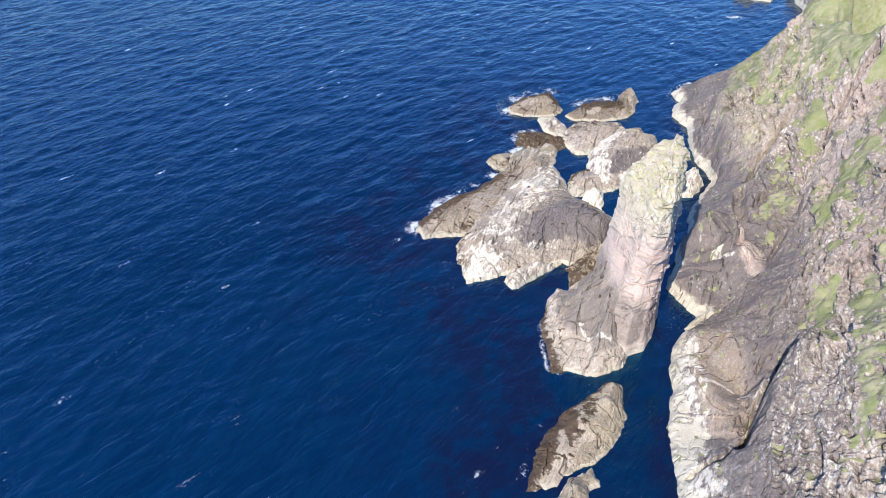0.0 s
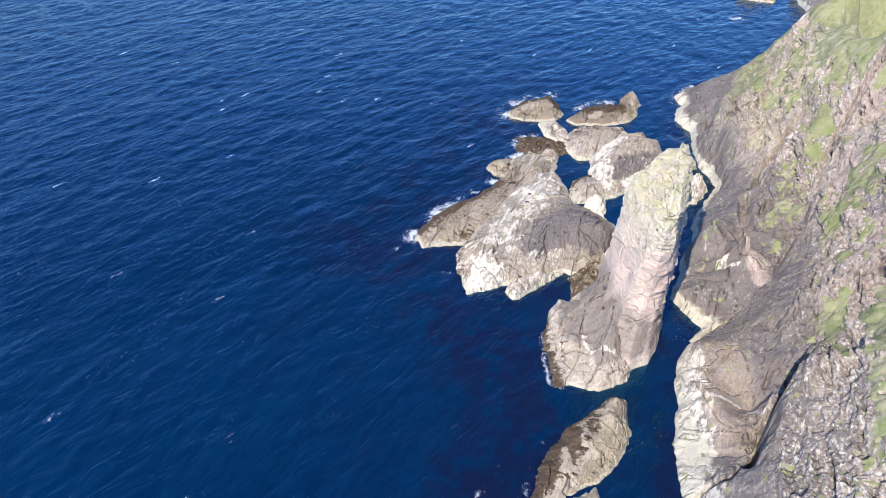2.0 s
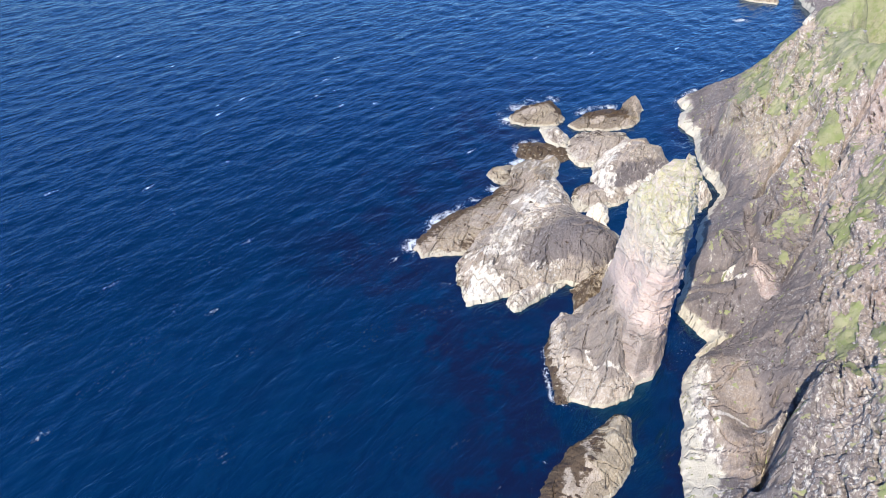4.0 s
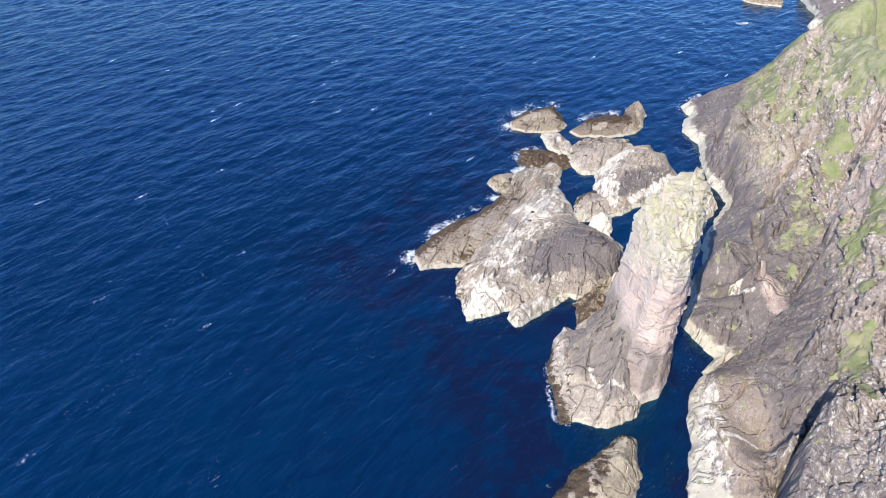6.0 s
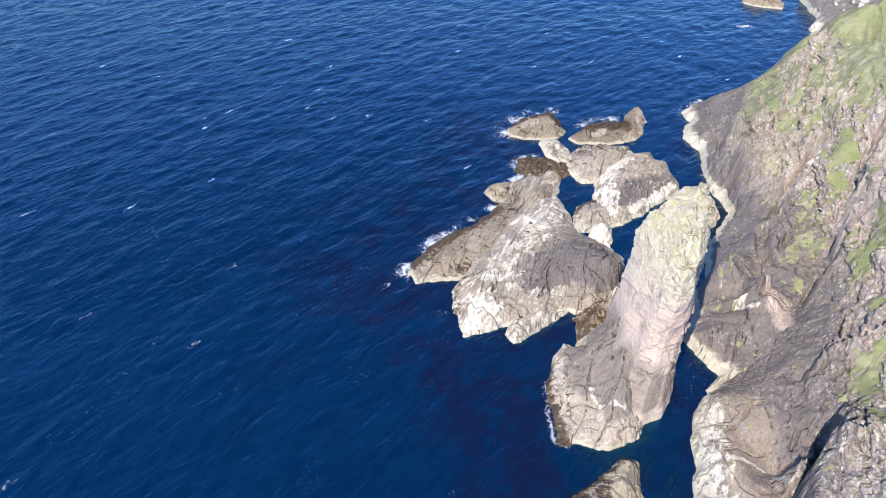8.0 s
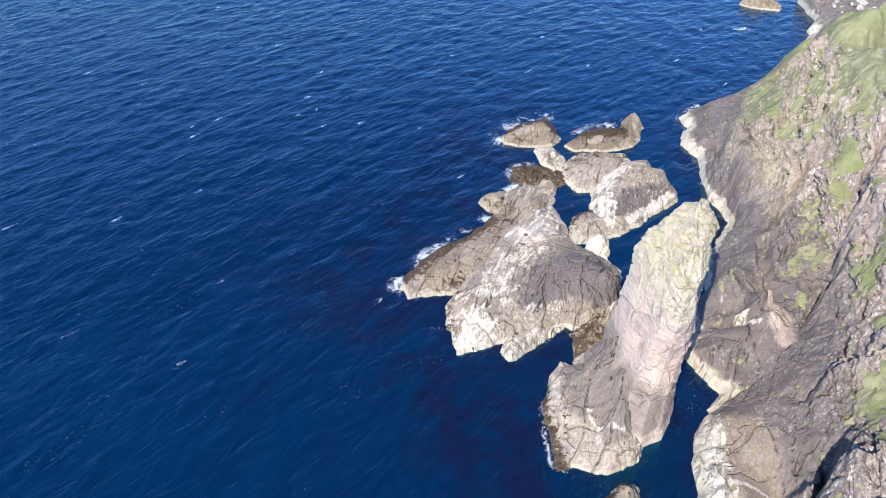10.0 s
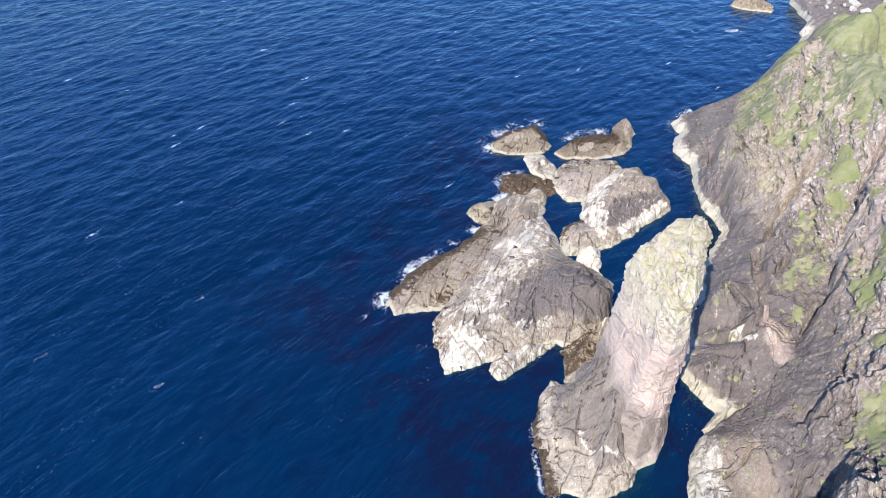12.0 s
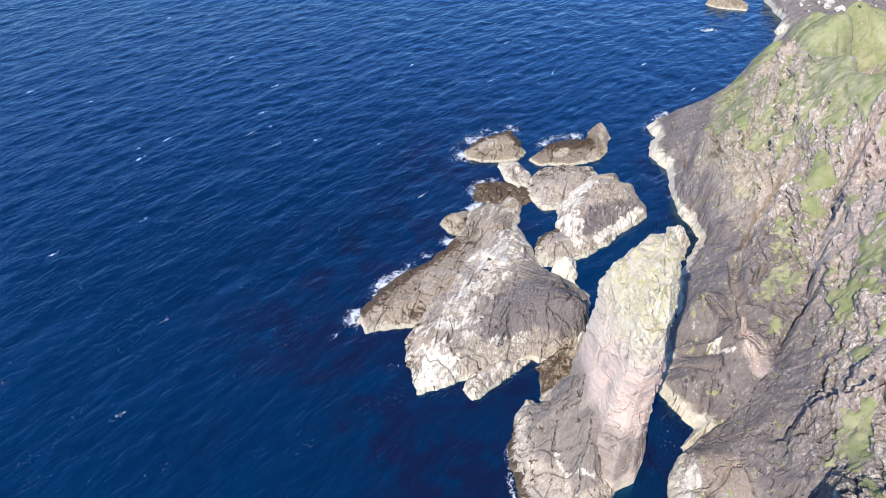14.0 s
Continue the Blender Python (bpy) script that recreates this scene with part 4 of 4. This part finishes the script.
    marks = {
        "black": 0.9 * grey + 0.5 * np.exp(-(np.hypot(y - 104.3, z - 16.8) / 0.9) ** 2) * (x < 38),
        "yellow": smooth(22, 34, z + 0.15 * (y - 108)) * 0.95,
        "lime": 1.0 * np.exp(-(np.hypot(y - 103.0, (z - 19.4) * 0.9) / 0.9) ** 2) * (x < 38) + 0.38 * tint,
        "weed": 0 * z,
        "tan": 0.65 * grey,
        "fleck": 0.4 * over,
        "pink": 0.95 * (1 - 0.75 * tint) * (1 - grey) * smooth(2, 4, z),
        "cream": 0.7 * tint,
        "moss": 0 * z,
        "slab": 0.25 + 0.5 * own,
        # darkened joints and cracks; shade under the top block's lip is painted here too
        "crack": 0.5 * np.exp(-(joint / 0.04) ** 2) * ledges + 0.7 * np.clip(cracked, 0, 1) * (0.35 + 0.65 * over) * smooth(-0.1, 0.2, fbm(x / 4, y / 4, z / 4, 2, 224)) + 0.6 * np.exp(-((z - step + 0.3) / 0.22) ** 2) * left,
    }
    marks = {k: np.clip(a, 0, 1).ravel() for k, a in marks.items()}
    verts = np.stack([x, y, z], -1).reshape(-1, 3)
    pillar = new("pillar", mesh_from("pillar", verts, grid_faces(rows, n, closed=True), STACK_ROCK, marks, True))
    pillar.parent = base
    islet("plinth", S_OUT, [(30.5, 106, 9), (31.5, 103, 11), (32, 110, 13), (31.5, 99, 8.5), (28.5, 104, 6.6), (26, 104, 4.8), (28, 100, 2.6), (32, 96, 2.2), (36, 100, 2.6), (24, 105, 3.4), (22, 102, 1.6), (25, 98, 1.0), (30, 94, 1.6), (22, 112, 1.8), (23.5, 115, 2.2), (27, 112, 4), (33, 112, 12), (38, 108, 12)], 0.2, 0.42, 0.9, 300, PLINTH_ROCK, {
        "black": lambda x, y, h, d: smooth(2.9, 3.4, h + 0.5 * fbm(x / 1.5, y / 1.5, octaves=4, seed=301)) * 0.72 * smooth(40, 36, x),
        "lime": lambda x, y, h, d: 0.62 * strip([(26.6, 102), (27.8, 98.6), (31, 97.4), (36, 98.4)], 0.35, x, y, 0.5, 7) + 0.30 * smooth(4.0, 2.6, h),
        "tan": lambda x, y, h, d: 0.9 * smooth(4.0, 2.6, h),
        "fleck": lambda x, y, h, d: 0.65 * smooth(4.0, 2.6, h),
        "cream": lambda x, y, h, d: 0.35 * smooth(4.0, 2.6, h),
        "weed": lambda x, y, h, d: smooth(25, 20.5, x) * smooth(2.2, 0.6, h) * 0.8,
    }, parent=base)
    return base


sea_stack()


# ---- the islets and skerries ----
west = tagged(new("rock_islet"), "broad rock islet, brown platform below a white-streaked grey slab", "rock", "rocks off the shore")
islet("platform", W_OUT[:13] + [(27, 162), (19, 148), (11, 137), (7, 134), (5.1, 136.4)] + W_OUT[-2:], [(13, 142, 2.2), (8, 146, 1.5), (2, 141, 1.4), (19, 155, 2.2), (14, 153, 1.4), (26, 165, 2.2), (21, 169, 1.8), (25, 158, 2.2), (24, 174, 1.4), (30, 176, 1.2), (16, 146, 2.4)], 0.2, 0.42, 0.55, 310, ISLET_ROCK, {
    "lime": lambda x, y, h, d: 0.45 * smooth(164, 170, y),
    "tan": lambda x, y, h, d: 0.75 * smooth(170, 164, y),
    "fleck": lambda x, y, h, d: 0.4 + 0 * x,
    "weed": lambda x, y, h, d: (0.28 + 0.6 * smooth(5.0, 0.3, inside_by(W_OUT, x, y))) * smooth(168, 160, y) * smooth(136, 140, y + 0.2 * x),
}, parent=west)
LIME_BAND = [(29, 165), (27, 155), (21.5, 149), (16.5, 141), (12.5, 133), (9, 127), (6.5, 121)]
DARK_FACE = [(17.5, 129.5), (20.5, 135), (23.5, 139.5), (27, 142), (31, 143), (36, 141), (39, 136), (37.5, 130), (33, 127.5), (26, 128.4), (19.6, 127.3)]
islet("slab", [(3.1, 126.7), (3.2, 132), (6, 138.5), (11.5, 150), (18.5, 160), (25.5, 167.5), (29.5, 168), (31.4, 159.4), (32.6, 152.4), (38.4, 146.6), (41.4, 143.7), (39.5, 137.1), (37.5, 130), (35, 126), (29.7, 124.7), (26.4, 125.5), (19, 122), (14, 121.3), (5.8, 118.7), (4.8, 121.1)], [(27, 142, 4.6), (19, 142, 3.9), (23, 149, 3.5), (10, 140, 3.1), (14, 146.5, 3.2), (19, 154, 3.1), (24, 162, 2.5), (35, 133, 7.2), (26, 130, 3.2), (19, 128, 3.4), (9, 126, 3.4), (8, 132, 3.4), (28, 156, 2.8), (35, 143, 3.0), (31, 137, 6.4), (38, 134, 6.0), (28, 163, 2.0)], 0.2, 0.5, 0.9, 314, SLAB_ROCK, {
    "black": lambda x, y, h, d: patch(DARK_FACE, x, y, 3.0, 0.8, 316, 3.0) + 0.55 * patch([(12, 127), (17, 136), (23, 142), (27, 147), (32, 148), (30, 140), (20, 128)], x, y, 5.0, 1.5, 317, 4.0),
    "tan": lambda x, y, h, d: 0.9 * patch([(2, 123), (3, 133), (8, 133), (10, 127), (7.5, 122.5)], x, y, 2.0, 0.8, 318),
    "fleck": lambda x, y, h, d: patch([(18, 125), (19.5, 127.2), (25, 128), (26.5, 126.4), (22, 124.6)], x, y, 1.0, 0.4, 319) + 0.35 * smooth(13, 7, line_by(LIME_BAND, x, y)[0]),
    "lime": lambda x, y, h, d: 0.6 * strip(LIME_BAND, 3.6, x, y, 6.0, 320, 3.0) + 0.38 * strip([(5.4, 120), (6, 126)], 1.4, x, y, 2.0, 322) + 0.4 * strip([(10, 123.5), (18.6, 127), (25.6, 129.2)], 0.8, x, y, 1.0, 323) + 0.12 * smooth(2.6, 1.0, d) * smooth(30, 24, x) + 0.06,
    "weed": lambda x, y, h, d: 0.5 * smooth(9, 4, x) * smooth(122, 125, y) * smooth(2.5, 1.0, d),
}, parent=west)
islet("knob", [(13.2, 119.6), (13.8, 117.9), (16, 117.3), (18.5, 119), (23, 122.5), (27, 125.8), (23, 126.5), (16, 123)], [(16, 120, 1.8), (21, 123.5, 2.2)], 0.2, 0.5, 0.9, 318, SLAB_ROCK, {"lime": lambda x, y, h, d: 0.6 + 0 * x}, parent=west)
islet("saddle", [(27.5, 124.5), (27.2, 115.5), (29.4, 114.5), (34, 117.4), (38.5, 122.9), (39.5, 131), (33.3, 129)], [(31, 121, 2.4), (34, 124, 3.6), (36, 127, 5.0), (30, 118, 1.6)], 0.22, 0.9, 0.7, 319, ISLET_ROCK, {"weed": lambda x, y, h, d: 0.62 * smooth(4.5, 3.0, h), "lime": lambda x, y, h, d: 0.6 * smooth(3.5, 4.5, h)}, parent=west)
north = tagged(new("rock_islet"), "pale rock islet with a white streak beside a tilted grey slab", "rock", "rocks off the shore")
islet("slab", [(40.4, 174.3), (44, 181), (50, 186), (51.7, 187.6), (57.4, 188.6), (59, 180.7), (61.5, 174.5), (60, 169.5), (53.1, 164.2), (48.1, 159.8), (42.7, 155.4), (38, 158), (38.5, 167.5)], [(43, 167, 3.8), (56, 185, 1.6), (53, 176, 4.6), (46, 171, 4.6), (58, 178, 3.2), (52, 168.5, 3.0), (57, 172, 2.6), (48, 178, 3.2), (42, 160, 1.6), (50, 184, 2)], 0.22, 0.38, 1.0, 320, SLAB_ROCK, {
    "black": lambda x, y, h, d: patch([(41.5, 161), (43, 165.5), (47, 168.5), (53, 171), (59, 173.5), (59.6, 171), (55, 167.2), (48, 162.6), (44, 159.8)], x, y, 1.4, 0.7, 321) * 1.0,
    "lime": lambda x, y, h, d: 0.52 * strip([(40, 160), (40.5, 167), (43, 174), (47, 179)], 2.6, x, y, 3.0, 322, 2.6) + 0.55 * strip([(46.5, 160), (53, 165.5), (58.5, 169.8)], 1.0, x, y, 0.8, 323) + 0.3,
}, parent=north)
islet("ledge", [(32.2, 182), (38, 191.5), (45.2, 193.8), (52.8, 192.5), (52.5, 186), (47, 180), (42, 173.5), (36.3, 174.1), (33.2, 179.5)], [(41, 181, 1.8), (47, 187, 1.8), (38, 185, 1.6)], 0.22, 0.42, 0.7, 324, SLAB_ROCK, {"weed": lambda x, y, h, d: 0.45 * smooth(180, 190, y), "lime": lambda x, y, h, d: 0.3 + 0 * x}, parent=north)
islet("ledge", [(31.4, 152.2), (31.3, 157.5), (34, 163.6), (39, 167), (44, 161), (43, 155.6), (36.6, 152.4)], [(36, 158, 1.4), (40, 160, 1.6)], 0.22, 0.4, 0.6, 326, SLAB_ROCK, {"weed": lambda x, y, h, d: 0.6 * smooth(4, 0.5, d) * smooth(155, 159, y), "lime": lambda x, y, h, d: 0.3 + 0 * x}, parent=north)
islet("skerry", A_OUT, [(29, 205, 1.6), (24, 201, 1.0), (33, 203, 1.4)], 0.24, 0.5, 0.9, 330, ISLET_ROCK, {"weed": lambda x, y, h, d: 0.2 + 0.8 * smooth(4, 0.6, d) * smooth(199, 205, y)}, "low brown skerry with surf on its seaward side", "rock")
islet("skerry", B_OUT, [(32, 190, 1.8)], 0.22, 0.6, 0.8, 340, SLAB_ROCK, {"lime": lambda x, y, h, d: 0.5 + 0 * x}, "small pale block of rock between two skerries", "rock")
islet("skerry", C_OUT, [(47, 200, 1.2), (57.2, 205, 1.8), (53, 200, 1.2), (57.8, 210.5, 2.6)], 0.24, 0.5, 0.9, 350, ISLET_ROCK, {"weed": lambda x, y, h, d: 0.15 + 0.8 * smooth(197, 202, y) * smooth(56, 53, x)}, "long low skerry with a raised end, pale at the water", "rock")
islet("skerry", D_OUT, [(27, 182, 0.9), (31, 181, 1.2), (23, 181, 0.7)], 0.22, 0.8, 0.2, 360, ISLET_ROCK, {"weed": lambda x, y, h, d: 0.75 + 0 * x}, "low skerry covered with dark weed", "rock")
islet("skerry", N_OUT, [(29, 84, 3.2), (25, 79, 2.6), (30, 88, 2.4), (20, 74, 1.2)], 0.18, 0.4, 0.8, 370, WHALE_ROCK, {"weed": lambda x, y, h, d: smooth(3.5, -3.5, (x - 24) * 0.917 - (y - 79) * 0.55 + 1.0 + 4 * fbm(x / 2, y / 3, octaves=4, seed=371)) * 0.95}, "brown whaleback rock with dark weed streaks down one side", "rock")
islet("skerry", N2_OUT, [(21, 67, 1.8), (20, 63, 1.8)], 0.22, 0.5, 0.8, 380, WHALE_ROCK, None, "low rounded brown rock beside the whaleback", "rock")
islet("skerry", [(34.2, 149.5), (36.2, 154.2), (40.7, 154.9), (40, 150.1), (38.4, 146.6)], [(38, 151, 2.2)], 0.16, 1.5, 1.0, 390, ISLET_ROCK, {"lime": lambda x, y, h, d: 0.9 + 0 * x}, "small white block of rock wedged between the islets", "rock")
islet("boulder", [(60.2, 153), (60.6, 158), (63.6, 165.6), (67.6, 164.6), (67.3, 158.5), (63.3, 153.6)], [(64, 160, 4.0), (62, 156, 2.5)], 0.25, 0.7, 1.0, 400, SLAB_ROCK, {"lime": lambda x, y, h, d: 0.75 + 0 * x}, "white lime-covered boulder in the narrow channel", "boulder")
islet("skerry", F_OUT, [(15.5, 170, 1.2)], 0.25, 0.6, 0.8, 405, WHALE_ROCK, {"weed": lambda x, y, h, d: 0.4 * smooth(2, 0.5, d)}, "small rounded tan rock in the surf", "rock")
islet("skerry", [(122, 310), (125, 305.5), (130, 303.5), (135, 301.5), (139, 308), (137, 315), (128, 317)], [(130, 309, 3.5), (127, 308, 2.5)], 0.6, 1.0, 1.0, 410, ISLET_ROCK, None, "far dark skerry with a pale foot", "rock")


# ---- stones on the grass and boulders on the far shore ----
def stone_material():
    g = Graph("pale_stone")
    info = g.t.nodes.new("ShaderNodeObjectInfo").outputs["Random"]
    col = g.mix(g.step(info, 0.45, 0.75), (0.20, 0.18, 0.175), (0.58, 0.55, 0.52))
    col = g.mix(g.sum("MULTIPLY", g.step(g.noise(1.1, 7, 0.7), 0.46, 0.66), 0.7), col, (0.15, 0.135, 0.13))
    g.bump((g.noise(3.0, 5, 0.7), 0.15, 0.8))
    return g.end(col, 0.9, 0.2)


STONE_ROCK = stone_material()


def stone_mesh(seed):
    """An angular block: a hull round a few dozen points of a rough box."""
    pick = random.Random(seed)
    bm = bmesh.new()
    for k in range(22):
        q = [pick.uniform(-1, 1) for _ in range(3)]
        big = max(abs(c) for c in q)
        q = [c / big * (0.8 + 0.25 * pick.random()) for c in q]
        bm.verts.new((q[0], q[1] * pick.uniform(0.6, 0.85), max(q[2] * 0.7, -0.35)))
    hull = bmesh.ops.convex_hull(bm, input=bm.verts)
    bmesh.ops.delete(bm, geom=list({v for v in hull["geom_interior"] if isinstance(v, bmesh.types.BMVert)}), context="VERTS")
    me = bpy.data.meshes.new("stone")
    bm.to_mesh(me)
    bm.free()
    me.materials.append(STONE_ROCK)
    return me


STONES = [stone_mesh(500 + k) for k in range(8)]
rng = random.Random(4)
for k in range(110):
    x, y = rng.uniform(92, 150), rng.uniform(150, 258)
    z = on_land(x, y)
    if z < 20 - 0.16 * max(0, y - 200) or x < 90 + max(0, y - 190) * 0.55:
        continue
    ob = new("stone", rng.choice(STONES))
    s = rng.uniform(0.25, 0.6)
    ob.matrix_world = pose(x, y, z + 0.1 * s, 0, 0, rng.uniform(0, 360)) @ Matrix.Diagonal((s, s, s, 1))
    tagged(ob, "pale stone lying in the cliff-top turf", "stone", "stones in the turf")
for k in range(300):
    x, y = rng.uniform(149, 205), rng.uniform(278, 318)
    if inside_by(LAND, np.array([x]), np.array([y]))[0] < 3:
        continue
    ob = new("boulder", rng.choice(STONES))
    s = rng.choice((0.5, 0.6, 0.8, 1.0, 1.3, 1.9)) * rng.uniform(0.7, 1.1)
    ob.matrix_world = pose(x, y, on_land(x, y) + 0.15 * s, rng.uniform(-30, 30), rng.uniform(-30, 30), rng.uniform(0, 360)) @ Matrix.Diagonal((s, s, s, 1))
    tagged(ob, "grey-white boulder on the far rocky shore", "boulder", "boulders on the far shore")
islet("skerry", [(137, 278), (138, 281.5), (141, 283.5), (144, 283), (142.5, 279), (139.5, 276.8)], [(141, 280.5, 2.2), (139, 279.5, 1.6)], 0.35, 0.8, 1.2, 420, SLAB_ROCK, {"lime": lambda x, y, h, d: 0.85 + 0 * x}, "white rock at the foot of the grassy point", "rock")
